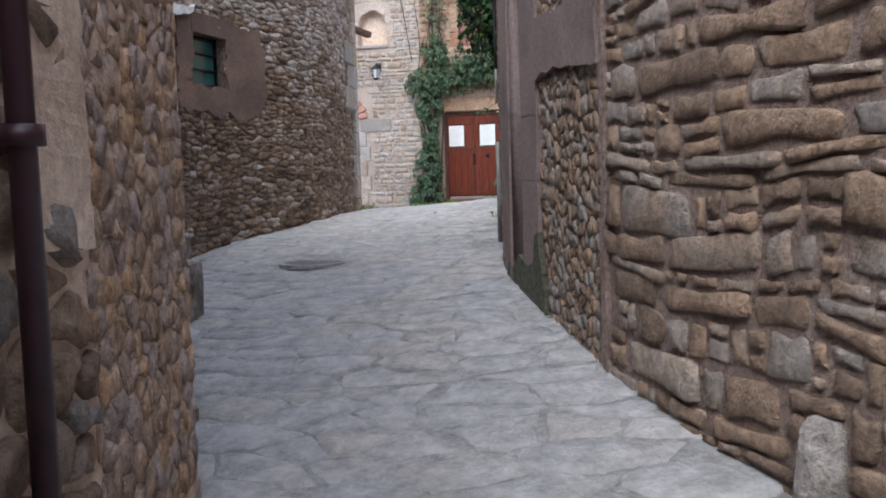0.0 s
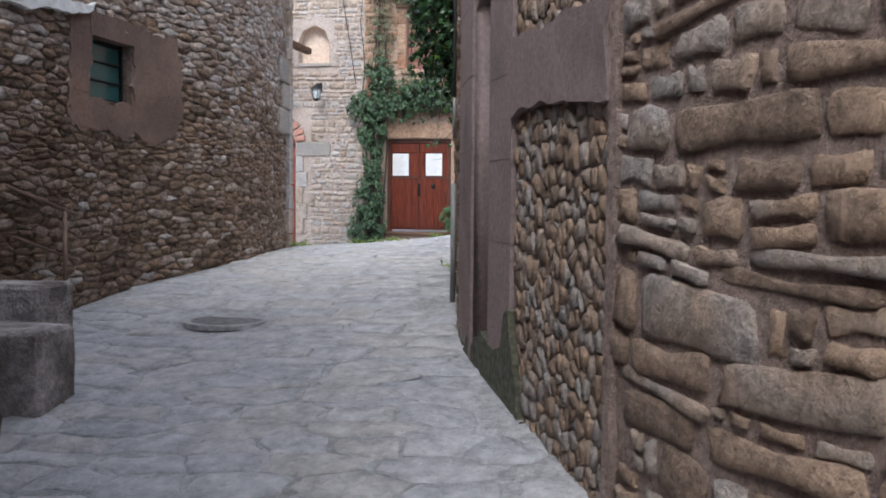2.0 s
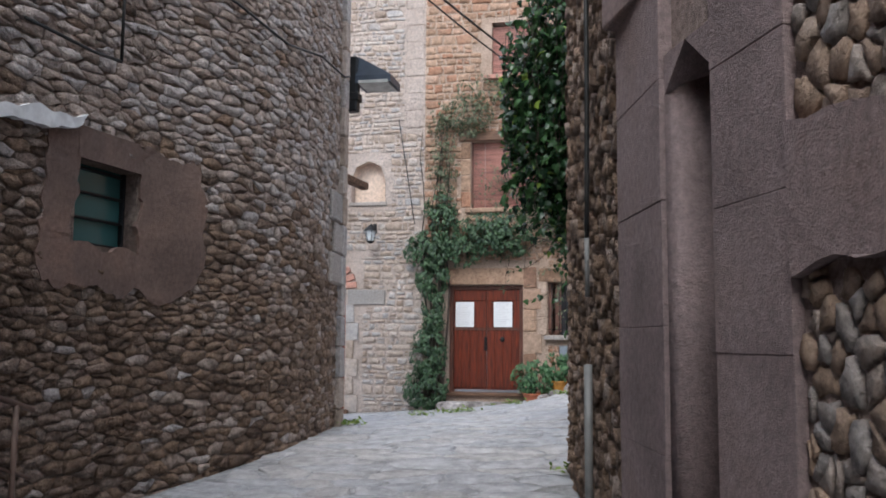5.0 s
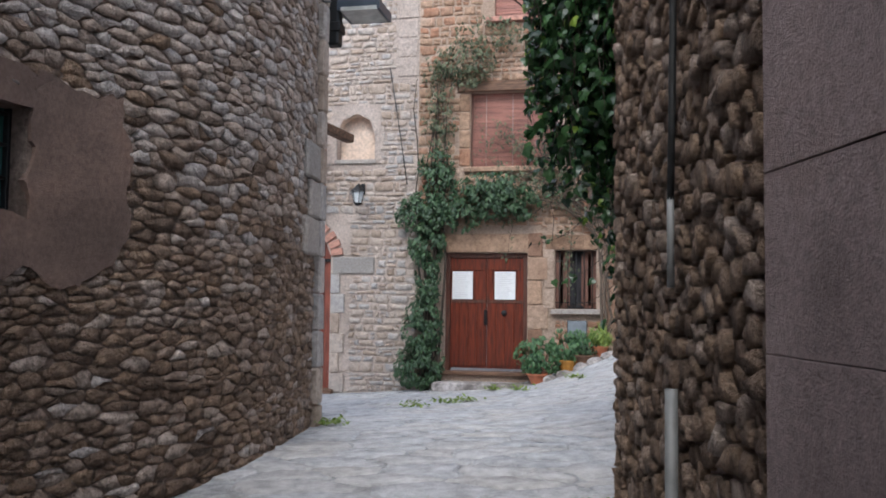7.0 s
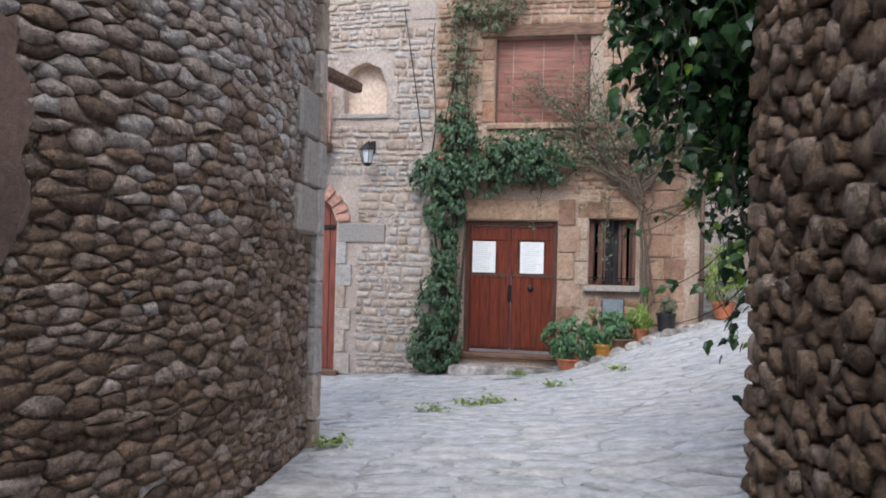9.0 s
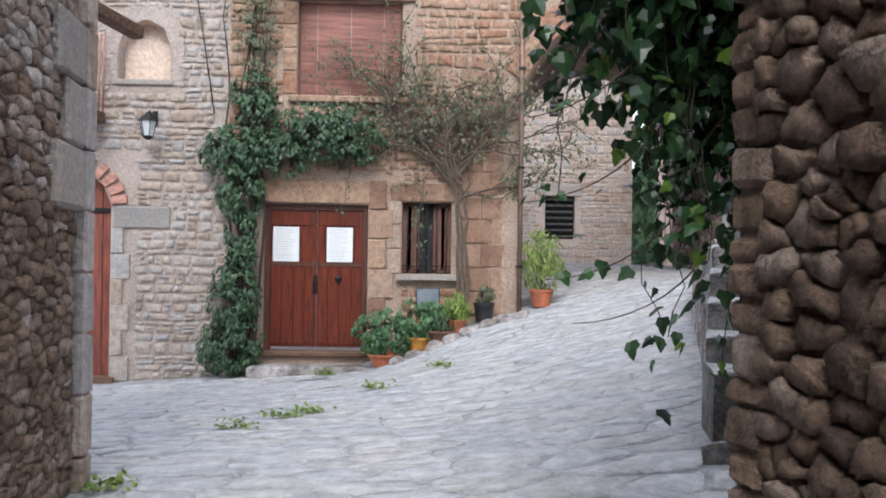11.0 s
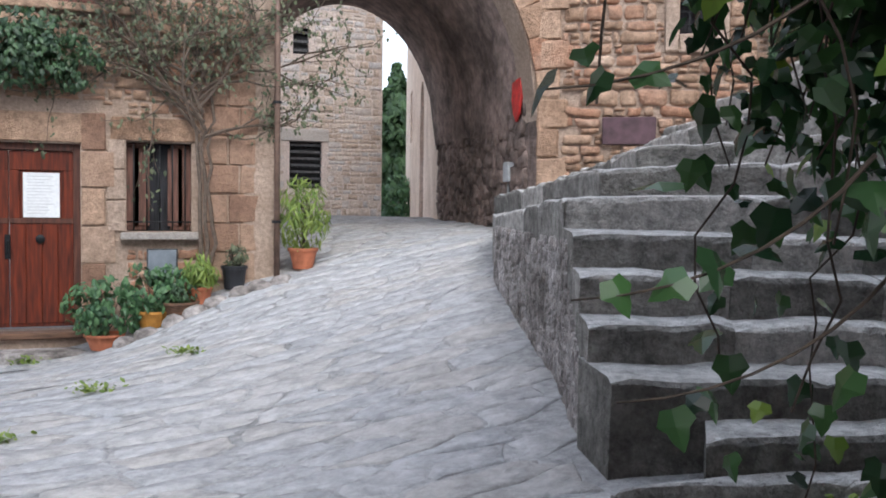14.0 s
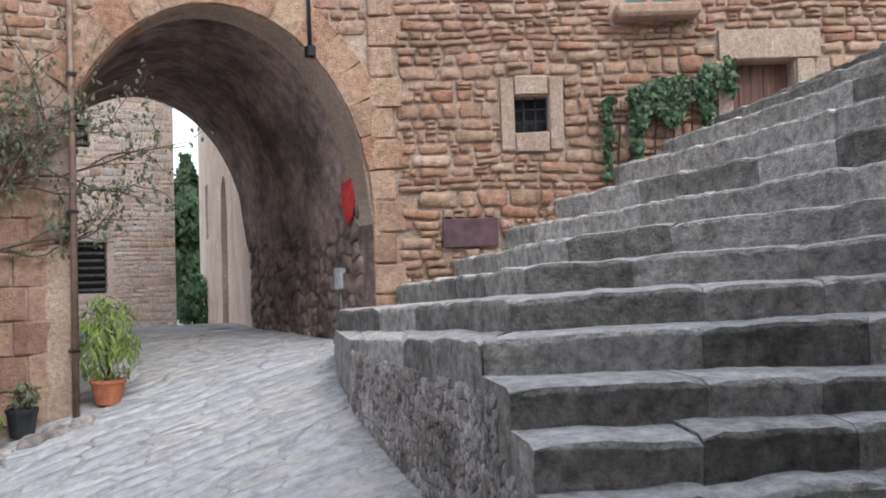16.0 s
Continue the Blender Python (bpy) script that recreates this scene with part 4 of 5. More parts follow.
# ---- stairs ----
STEPS = [(0.22, (1.0, 11.75), 0.22, (2.6, 11.3)), (0.4, (0.28, 12.3), 0.4, (2.3, 11.85)), (0.56, (0.68, 12.27), 0.56, (2.25, 12.0)), (0.73, (0.46, 12.59), 0.73, (2.1, 12.14)),
         (0.92, (0.51, 12.9), 0.92, (2.15, 12.4)), (1.12, (0.6, 13.15), 1.11, (2.25, 12.5)), (1.31, (0.72, 13.46), 1.27, (2.45, 12.62)),
         (1.33, (1.72, 16.9), 1.54, (2.75, 12.85)), (1.55, (2.2, 18.1), 1.76, (3.0, 13.05)), (1.78, (3.24, 18.73), 2.0, (3.15, 13.15)), (2.03, (3.76, 18.39), 2.24, (3.3, 13.25)), (2.35, (4.24, 18.08), 2.44, (3.5, 13.35)),
         (2.67, (4.72, 17.78), 2.66, (3.8, 13.52)), (3.0, (5.25, 17.43), 2.91, (4.15, 13.75)), (3.26, (5.73, 17.12), 3.16, (4.5, 13.97)), (3.52, (6.22, 16.81), 3.42, (5.1, 14.3)), (3.75, (6.75, 16.46), 3.56, (5.6, 14.6)), (3.95, (7.4, 16.05), 3.72, (6.2, 14.9))]
KNEES = [(0.86, 13.85), (1.2, 14.05), (1.9, 14.8), (2.6, 15.2), (3.6, 14.5)]
stairs = thing("stone_stairs", "weathered grey stone winding outdoor stairs", "stairs", (1.5, 13.0, 0.3))
rs = random.Random(9)


def step_block(a, b, za, zb, back_a, back_b, low, r):
    """One stone of a step: a is its left end on the plan, b its right end; the nosing is worn and uneven."""
    bm = bmesh.new()
    rows = []
    n = max(3, int((b - a).length / 0.09))
    for k in range(n + 1):
        t = k / n
        f, bk = a.lerp(b, t), back_a.lerp(back_b, t)
        z = za + (zb - za) * t + 0.018 * noise.noise(Vector((f.x * 4, f.y * 4, za * 9))) + r.uniform(-.004, .004)
        inw = (bk - f).normalized()
        w = 0.03 * noise.noise(Vector((f.x * 3, f.y * 3, za * 7 + 3))) + r.uniform(-.006, .006)
        f = f + inw * w
        end = 0.02 if k in (0, n) else 0.0
        pts = [(f + inw * 0.03, low), (f + inw * 0.015, z - 0.12), (f + inw * r.uniform(0, .008), z - 0.035 + r.uniform(-.008, .008)), (f + inw * 0.022, z - 0.01 - end), (f + inw * 0.06, z - end * .5), (bk, z + 0.008), (bk, low)]
        rows.append([bm.verts.new((p.x, p.y, q)) for p, q in pts])
    for u, v in zip(rows, rows[1:]):
        for i in range(7):
            j = (i + 1) % 7
            # tops take the lit pale colour, all other sides the shaded dark one
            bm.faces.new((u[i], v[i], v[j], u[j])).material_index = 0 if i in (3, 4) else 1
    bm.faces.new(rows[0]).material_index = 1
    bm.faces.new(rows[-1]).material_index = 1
    return bm


for i, (zl, L, zr, R) in enumerate(STEPS):
    a, b = Vector((*L, 0)), Vector((*R, 0))
    bend = lambda q, start: Vector((*KNEES[q - 7], 0)) if 7 <= q <= 10 else start
    b2 = b + (b - bend(i, a)).normalized() * 1.3
    if i + 1 < len(STEPS):
        na, nb = Vector((*STEPS[i + 1][1], 0)), Vector((*STEPS[i + 1][3], 0))
        nb = nb + (nb - bend(i + 1, na)).normalized() * 1.3
    else:
        na, nb = a + Vector((3, -1.6, 0)), b2 + Vector((3, -1.4, 0))
    if i == 2:
        na = Vector((0.84, 12.5, 0))
    if i == 6:
        na = Vector((0.86, 13.85, 0))
        nb = Vector((2.8, 12.9, 0)) + Vector((0.9, -0.5, 0))
    chain = [(a, b2, zl, zr, na, nb)]
    if 7 <= i <= 10:
        c, nc = Vector((*KNEES[i - 7], 0)), Vector((*KNEES[i - 6], 0))
        zc = (1.5, 1.67, 1.85, 2.07)[i - 7]
        chain = [(a, c, zl, zc, na, nc), (c, b2, zc, zr, nc, nb)]
    for a_, b_, z_a, z_b, ba, bb in chain:
        ln = (b_ - a_).length
        n = max(2, round(ln / 0.85))
        cuts = [0] + [(k + rs.uniform(-.25, .25)) / n for k in range(1, n)] + [1]
        over = ((ba - a_).length and (ba - a_).normalized() * 0.12) or Vector()
        for t0, t1 in zip(cuts, cuts[1:]):
            g = 0.002 / ln
            bm = step_block(a_.lerp(b_, t0 + g), a_.lerp(b_, t1 - g), z_a + (z_b - z_a) * t0 + rs.uniform(-.008, .008), z_a + (z_b - z_a) * t1 + rs.uniform(-.008, .008),
                            ba.lerp(bb, t0 + g) + over, ba.lerp(bb, t1 - g) + over, min(z_a, z_b) - 0.45, rs)
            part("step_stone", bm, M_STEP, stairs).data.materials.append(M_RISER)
FK = Face([(0.78, 13.62), (0.9, 13.95), (1.62, 16.62), (2.58, 18.9)], -1)
flank = wall("wall_stair_side", "rough grey rendered side wall of the stairs", FK, -0.3, 1.2, M_FLANK, 0.4)
lay(flank, FK, 0.0, 1.26, M_FLANK, (0.06, 0.08), 0.013, 0.9, 0.0, None, None, seed=71, wild=1, gap=0.002, loose=True, fine=False)
FK2 = Face([(0.5, 12.66), (0.62, 13.2), (0.78, 13.62)], -1)
flank2 = wall("wall_stair_foot", "rough grey rendered side wall at the foot of the stairs", FK2, -0.3, 0.6, M_FLANK, 0.3)
lay(flank2, FK2, 0.0, 1.0, M_FLANK, (0.06, 0.08), 0.013, 0.9, 0.0, None, None, seed=72, wild=1, gap=0.002, loose=True, fine=False, tops=lambda q: 0.52 + 0.5 * q)
guard = thing("guard_stone", "leaning mossy guard stone at the foot of the wall", "stone", (1.95, 2.98, gz(1.95, 2.98)))
gs = RW.near(2.08, 2.9)
mid, d, n = RW.at(gs)
gbm = box_bm(-.09, .09, -.14, .05, -1.0, -0.5, 0.04)
bmesh.ops.subdivide_edges(gbm, edges=gbm.edges[:], cuts=2)
for v in gbm.verts:
    v.co.y += (v.co.z + 0.36) * 0.12 + .04
    v.co.x *= 1 - .25 * (v.co.z + 1.0)
    v.co += Vector((1, 1, 1)) * 0.02 * noise.noise(v.co * 6)
gbm.transform(Matrix(((d.x, -n.x, 0, mid.x), (d.y, -n.y, 0, mid.y), (0, 0, 1, 0), (0, 0, 0, 1))))
part("stone", gbm, M_FLANK, guard, "", True)

# ---- double door ----
door = thing("door_1", "varnished red wooden double door with two papers pinned on", "door", (-2.715, 20.15, -0.06), kind="structure")
frame_bm = box_bm(-3.45, -3.37, 20.06, 20.2, -0.05, 2.06, 0.006)
box_bm(-2.06, -1.98, 20.06, 20.2, -0.05, 2.06, 0.006, frame_bm)
box_bm(-3.37, -2.06, 20.06, 20.2, 1.98, 2.06, 0.006, frame_bm)
part("door_frame", frame_bm, M_DARKWOOD, door)
for x0, x1, px in ((-3.37, -2.72, -3.335), (-2.71, -2.06, -2.57)):
    leaf = part("leaf", box_bm(x0, x1, 20.12, 20.17, 0.02, 1.975, 0.004), M_WOOD, door)
    w = (x1 - x0) / 4
    for k in range(4):
        part("plank", box_bm(x0 + k * w + .003, x0 + (k + 1) * w - .003, 20.105, 20.122, 0.06, 1.17, 0.004), M_WOOD, leaf)
    part("rail", box_bm(x0, x1, 20.095, 20.122, 1.17, 1.23, 0.005), M_DARKWOOD, leaf)
    part("rail", box_bm(x0, x1, 20.095, 20.122, 1.76, 1.975, 0.005), M_WOOD, leaf)
    part("stile", box_bm(x0, x0 + .1, 20.098, 20.122, 1.23, 1.76, 0.004), M_WOOD, leaf)
    part("stile", box_bm(x1 - .1, x1, 20.098, 20.122, 1.23, 1.76, 0.004), M_WOOD, leaf)
    paper = part("paper", box_bm(px, px + 0.37, 20.088, 20.094, 1.24, 1.735), M_PAPER, leaf, "printed white paper notice")
    bars = bmesh.new()
    for k in range(13):
        z = 1.69 - k * 0.034
        box_bm(px + .04, px + .33 - rng.uniform(0, .12), 20.085, 20.0885, z, z + 0.008, 0, bars)
    part("print_lines", bars, M_INK, paper)
part("knocker", lathe([(0.0, 0), (0.045, 0.0), (0.05, 0.02), (0.02, 0.04), (0.0, 0.042)]), M_IRON, door, "round black iron knocker").matrix_basis = Matrix.Translation((-2.4, 20.1, 1.0)) @ Matrix.Rotation(math.pi / 2, 4, 'X')
hb = box_bm(-2.76, -2.7, 20.08, 20.1, 0.78, 1.05, 0.006)
box_bm(-2.745, -2.72, 20.04, 20.085, 0.84, 0.98, 0.008, hb)
part("door_handle", hb, M_IRON, door, "black iron latch plate")
part("threshold", box_bm(-3.5, -1.93, 19.93, 20.2, -0.1, -0.03, 0.012), M_OLDWOOD, door, "worn wooden threshold")
dstep = thing("door_step", "low worn grey stone doorstep", "step", (-2.7, 19.75, -0.35))
part("stone", box_bm(-3.6, -1.75, 19.6, 20.0, -0.5, -0.2, 0.03), M_FLANK, dstep)

# ---- portal door ----
portal = thing("door_2", "tall arched reddish wooden portal door", "door", (-6.27, 20.2, -0.5), kind="structure")
for k in range(8):
    x0 = -6.93 + k * 0.1665
    part("plank", box_bm(x0 + .003, x0 + .163, 20.16, 20.22, -0.42, 2.5, 0.006), plain_mat("red-brown planks", (0.2, 0.05, 0.03), 0.6, 0, 0.35, 5.0, (6, 6, .6)) if k == 0 else bpy.data.materials["red-brown planks"], portal)
part("iron_strap", box_bm(-6.9, -5.55, 20.12, 20.16, 1.9, 1.96, 0.004), M_IRON, portal)
part("threshold", box_bm(-6.95, -5.5, 19.86, 20.25, -0.52, -0.42, 0.015), M_OLDWOOD, portal)

# ---- windows ----
win = thing("window_1", "small barred window with brown shutters ajar", "window", (-1.145, 20.25, 1.09), kind="structure")
# near-black sheet whose colour stands for the unlit inside
part("back", box_bm(-1.52, -0.77, 20.35, 20.4, 1.05, 2.15), M_SHADEBACK, win)
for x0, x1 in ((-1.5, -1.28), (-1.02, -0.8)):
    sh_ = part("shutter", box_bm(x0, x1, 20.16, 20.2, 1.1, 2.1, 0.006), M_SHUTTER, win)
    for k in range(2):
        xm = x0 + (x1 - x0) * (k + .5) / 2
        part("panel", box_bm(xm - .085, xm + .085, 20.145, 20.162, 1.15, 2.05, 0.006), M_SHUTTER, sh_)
part("curtain", box_bm(-1.28, -1.02, 20.22, 20.24, 1.1, 2.1), M_DARKFILL, win)
for k in range(5):
    x = -1.42 + k * 0.14
    tube("bar", [(x, 20.05, 1.1), (x, 20.05, 2.1)], 0.009, M_IRON, win, sides=6)
tube("cross_bar", [(-1.5, 20.045, 1.2), (-0.79, 20.045, 1.2)], 0.009, M_IRON, win, sides=6)
win2 = thing("window_2", "window closed by a brown rolled slat blind", "window", (-2.275, 20.2, 3.6), kind="structure")
part("back", box_bm(-3.05, -1.5, 20.4, 20.45, 3.55, 5.0), M_SHADEBACK, win2)
slat_me = None
for k in range(44):
    bmv = box_bm(-0.73, 0.73, -0.008, 0.006, 0, 0.026, 0.003) if slat_me is None else None
    if bmv:
        s_ob = part("slat", bmv, M_ROLL, win2)
        slat_me = s_ob.data
    else:
        s_ob = new("slat", slat_me)
        s_ob.parent = win2
        s_ob.matrix_parent_inverse = Matrix.Translation(win2.location).inverted()
    s_ob.location = (-2.275 + rng.uniform(-.004, .004), 20.13 + rng.uniform(-.003, .003), 3.62 + k * 0.0302)
for x in (-2.75, -2.27, -1.8):
    tube("blind_cord", [(x, 20.115, 3.62), (x, 20.115, 4.94)], 0.004, M_PALE, win2, sides=5)
part("window_frame", box_bm(-3.02, -2.985, 20.1, 20.2, 3.6, 4.95, 0.004), M_SHUTTER, win2)
part("window_frame", box_bm(-1.565, -1.53, 20.1, 20.2, 3.6, 4.95, 0.004), M_SHUTTER, win2)
win3 = thing("window_3", "upper window with a brown slat blind", "window", (-2.2, 20.2, 6.3), kind="structure")
for k in range(20):
    s_ob = new("slat", slat_me)
    s_ob.parent = win3
    s_ob.matrix_parent_inverse = Matrix.Translation(win3.location).inverted()
    s_ob.matrix_basis = Matrix.Translation((-2.2, 20.13, 6.35 + k * 0.05)) @ Matrix.Diagonal((0.55, 1, 1.7, 1))
part("back", box_bm(-2.65, -1.75, 20.4, 20.45, 6.2, 7.5), M_SHADEBACK, win3)
part("window_sill", box_bm(-2.75, -1.65, 19.88, 20.1, 6.2, 6.29, 0.012), M_BRICK, win3, "red brick sill")

wl = thing("window_4", "small window with teal panes and dark wooden frame", "window", tuple(LW.spot((w0 + w1) / 2, 1.62, -0.2)), kind="structure")
mid, d, n = LW.at((w0 + w1) / 2)
MW = Matrix(((d.x, -n.x, 0, mid.x), (d.y, -n.y, 0, mid.y), (0, 0, 1, 0), (0, 0, 0, 1)))
hw = (w1 - w0) / 2
part("pane", box_bm(-hw, hw, 0.13, 0.14, 1.62, 2.2, m=MW), M_GLASS, wl, "window glass with teal reflection as colour")
part("back", box_bm(-hw - .05, hw + .05, 0.3, 0.34, 1.55, 2.25, m=MW), M_DARKFILL, wl)
for z in (1.64, 1.82, 2.0, 2.17):
    part("glazing_bar", box_bm(-hw, hw, 0.1, 0.145, z - .009, z + .009, 0.003, m=MW), M_IRON, wl)
for x in (-hw + .012, hw - .012):
    part("glazing_bar", box_bm(x - .012, x + .012, 0.095, 0.142, 1.62, 2.2, 0.003, m=MW), M_IRON, wl)

ws = thing("window_5", "small square barred window in pale stone", "window", tuple(SW.spot(1.765, 3.4, -0.2)), kind="structure")
mid, d, n = SW.at(1.765)
MS = Matrix(((d.x, -n.x, 0, mid.x), (d.y, -n.y, 0, mid.y), (0, 0, 1, 0), (0, 0, 0, 1)))
# dark sheet in place of glass, for the unlit opening
part("pane", box_bm(-.2, .2, 0.18, 0.2, 3.38, 3.82, m=MS), M_DARKFILL, ws)
for x in (-.065, .065):
    part("bar", box_bm(x - .008, x + .008, 0.08, 0.1, 3.4, 3.8, m=MS), M_IRON, ws)
for z in (3.53, 3.67):
    part("bar", box_bm(-.18, .19, 0.085, 0.105, z - .008, z + .008, m=MS), M_IRON, ws)
wd_ = thing("door_3", "low brown wooden door under a stone lintel", "door", tuple(SW.spot(4.35, 3.3, -0.2)), kind="structure")
mid, d, n = SW.at(4.35)
MD = Matrix(((d.x, -n.x, 0, mid.x), (d.y, -n.y, 0, mid.y), (0, 0, 1, 0), (0, 0, 0, 1)))
for k in range(5):
    x = -.35 + k * .14
    part("plank", box_bm(x + .003, x + .137, 0.2, 0.24, 3.25, 4.12, 0.005, m=MD), M_SHUTTER, wd_)
wu = thing("window_6", "upper window with a faded red frame", "window", tuple(SW.spot(3.17, 4.75, -0.2)), kind="structure")
mid, d, n = SW.at(3.17)
MU = Matrix(((d.x, -n.x, 0, mid.x), (d.y, -n.y, 0, mid.y), (0, 0, 1, 0), (0, 0, 0, 1)))
part("pane", box_bm(-.33, .33, 0.2, 0.22, 4.72, 5.92, m=MU), M_GLASS, wu)
for x in (-.3, 0, .3):
    part("window_frame", box_bm(x - .03, x + .03, 0.14, 0.2, 4.74, 5.9, 0.005, m=MU), M_BRICK, wu)
for nm, x0, x1, z0, z1 in (("window_7", 2.44, 3.32, 1.86, 3.12), ("window_8", 2.52, 2.95, 5.45, 6.16)):
    wf = thing(nm, "dark barred window in a pale stone house", "window", ((x0 + x1) / 2, 33.2, z0), kind="structure")
    # the dark of the opening is the sheet's own colour
    part("pane", box_bm(x0, x1, 33.2, 33.22, z0, z1), M_SHADEBACK, wf)
    for k in range(7 if z0 < 3 else 3):
        z = z0 + (k + .5) * (z1 - z0) / (7 if z0 < 3 else 3)
        part("slat", box_bm(x0, x1, 33.08, 33.12, z - .03, z + .03), M_STEEL, wf)

# ---- small fixtures ----
plq = thing("wall_plaque", "blank dark violet slate plaque on the wall", "plaque", tuple(SW.spot(1.06, 2.16, 0.05)))
mid, d, n = SW.at(1.06)
MP = Matrix(((d.x, -n.x, 0, mid.x), (d.y, -n.y, 0, mid.y), (0, 0, 1, 0), (0, 0, 0, 1)))
part("slab", box_bm(-.3, .3, -0.075, 0.0, 2.16, 2.47, 0.008, m=MP), M_PLAQUE, plq)
shd = thing("wall_sign", "red shield-shaped sign fixed on the passage wall", "sign", tuple(TR.spot(0.55, 2.6, 0.05)))
bm = bmesh.new()
pts = [(-.16, 3.0), (.16, 3.0), (.17, 2.75), (.1, 2.58), (0, 2.48), (-.1, 2.58), (-.17, 2.75)]
mid, d, n = TR.at(0.55)
MT = Matrix(((d.x, -n.x, 0, mid.x), (d.y, -n.y, 0, mid.y), (0, 0, 1, 0), (0, 0, 0, 1)))
fr = [bm.verts.new(MT @ Vector((x, -.08, z))) for x, z in pts]
bk = [bm.verts.new(MT @ Vector((x, -.05, z))) for x, z in pts]
bm.faces.new(fr), bm.faces.new(bk)
for i in range(7):
    bm.faces.new((fr[i], fr[(i + 1) % 7], bk[(i + 1) % 7], bk[i]))
part("shield", bm, M_RED, shd)
part("bracket", box_bm(-.02, .02, -.05, .02, 2.7, 2.9, m=MT), M_IRON, shd)
mtr = thing("meter_box", "grey metal meter cover set in the wall", "meter box", (-1.115, 19.98, 0.6))
part("cover", box_bm(-1.27, -0.96, 19.945, 20.0, 0.6, 0.88, 0.006), M_METER, mtr)
part("rim", box_bm(-1.285, -0.945, 19.96, 20.0, 0.585, 0.895, 0.006), M_STEEL, mtr)
gb = thing("junction_box", "light grey box with a conduit on the passage wall", "junction box", tuple(TR.spot(1.0, 1.6, 0.05)))
mid, d, n = TR.at(0.9)
MG = Matrix(((d.x, -n.x, 0, mid.x), (d.y, -n.y, 0, mid.y), (0, 0, 1, 0), (0, 0, 0, 1)))
part("case", box_bm(-.1, .1, -.09, 0, 1.75, 2.0, 0.01, m=MG), M_GREYBOX, gb)
tube("conduit", [MG @ Vector((0, -.04, 1.1)), MG @ Vector((0, -.04, 1.75))], 0.02, M_PIPE, gb)

dp = thing("drainpipe", "slim brown drainpipe down the house corner", "drainpipe", (0.17, 19.85, 0.55))
tube("pipe", [(0.17, 19.84, 0.54), (0.17, 19.84, 3.1), (0.16, 19.86, 5.2)], 0.035, M_RUST, dp)
for z in (1.2, 2.6, 4.0):
    part("clip", box_bm(.125, .215, 19.8, 19.96, z, z + .03), M_IRON, dp)
np_ = thing("downpipe", "dark maroon downpipe on the near wall", "drainpipe", tuple(NL.spot(NL.near(-.45, 1.44), -1.35, .1)))
s_np = NL.near(-0.45, 1.44)
tube("pipe", [NL.spot(s_np, -1.4, .11), NL.spot(s_np, 5.2, .11)], 0.04, M_PURPLE, np_, sides=12)
tube("collar", [NL.spot(s_np, 0.62, .11), NL.spot(s_np, 0.68, .11)], 0.064, M_PURPLE, np_, sides=12)


def lantern(name, label, at, wall_y):
    ob = thing(name, label, "lantern", at)
    x, y, z = at
    tube("arm", [(x, wall_y, z + .3), (x, y + .05, z + .36), (x, y, z + .3)], 0.012, M_IRON, ob)
    part("wall_plate", box_bm(x - .04, x + .04, wall_y - .02, wall_y, z + .2, z + .4, 0.005), M_IRON, ob)
    glass = part("glass", lathe([(0.065, 0), (0.115, 0.22)], 6), M_LANTERN, ob, "frosted glass body")
    glass.location = (0, 0, 0)
    glass.matrix_parent_inverse = Matrix()
    cap = part("cap", lathe([(0.15, 0.215), (0.13, 0.24), (0.06, 0.3), (0.03, 0.33), (0.0, 0.35)], 6), M_IRON, ob)
    cap.matrix_parent_inverse = Matrix()
    base = part("base", lathe([(0.0, -0.05), (0.05, -0.03), (0.075, 0.0), (0.07, 0.012)], 6), M_IRON, ob)
    base.matrix_parent_inverse = Matrix()
    for k in range(6):
        a = 2 * math.pi * k / 6
        t_ = tube("rib", [(0.068 * math.cos(a), 0.068 * math.sin(a), 0), (0.118 * math.cos(a), 0.118 * math.sin(a), 0.22)], 0.008, M_IRON, ob, sides=4)
        t_.matrix_parent_inverse = Matrix()
    return ob


lantern("wall_lantern", "black iron wall lantern with frosted glass", (-5.0, 19.66, 2.93), 19.98)

# street lamp on the corner of the curved house
sl = thing("street_lamp", "dark blue-grey angular street lamp on a black bracket", "street lamp", (-3.1, 12.75, 4.1))
bm = bmesh.new()
x0, x1, y0, y1, z0 = -3.12, -2.68, 12.85, 13.3, 4.06
lo = [bm.verts.new(p) for p in ((x0, y0, z0), (x1, y0, z0), (x1, y1, z0), (x0, y1, z0))]
hi = [bm.verts.new(p) for p in ((x0, y0, z0 + .09), (x1, y0, z0 + .09), (x1, y1, z0 + .09), (x0, y1, z0 + .09))]
tp = [bm.verts.new((x0, y0 + .1, z0 + .36)), bm.verts.new((x0, y1 - .1, z0 + .36))]
bm.faces.new(lo)
for i in range(4):
    j = (i + 1) % 4
    bm.faces.new((lo[i], lo[j], hi[j], hi[i]))
bm.faces.new((hi[0], hi[1], tp[0])), bm.faces.new((hi[1], hi[2], tp[1], tp[0])), bm.faces.new((hi[2], hi[3], tp[1])), bm.faces.new((hi[3], hi[0], tp[0], tp[1]))
part("hood", bm, plain_mat("blue-grey lamp paint", (0.045, 0.06, 0.085), 0.4, 0.2, 0.15), sl)
part("lens", box_bm(x0 + .04, x1 - .03, y0 - .006, y1 - .05, z0 - .012, z0 + .03, 0.004), M_LEDGRAY, sl, "pale frosted lens")
br = box_bm(-3.24, -3.1, 12.85, 13.0, 3.72, 4.4, 0.02)
box_bm(-3.22, -3.08, 12.84, 13.02, 3.85, 3.95, 0.01, br)
part("bracket", br, M_IRON, sl)

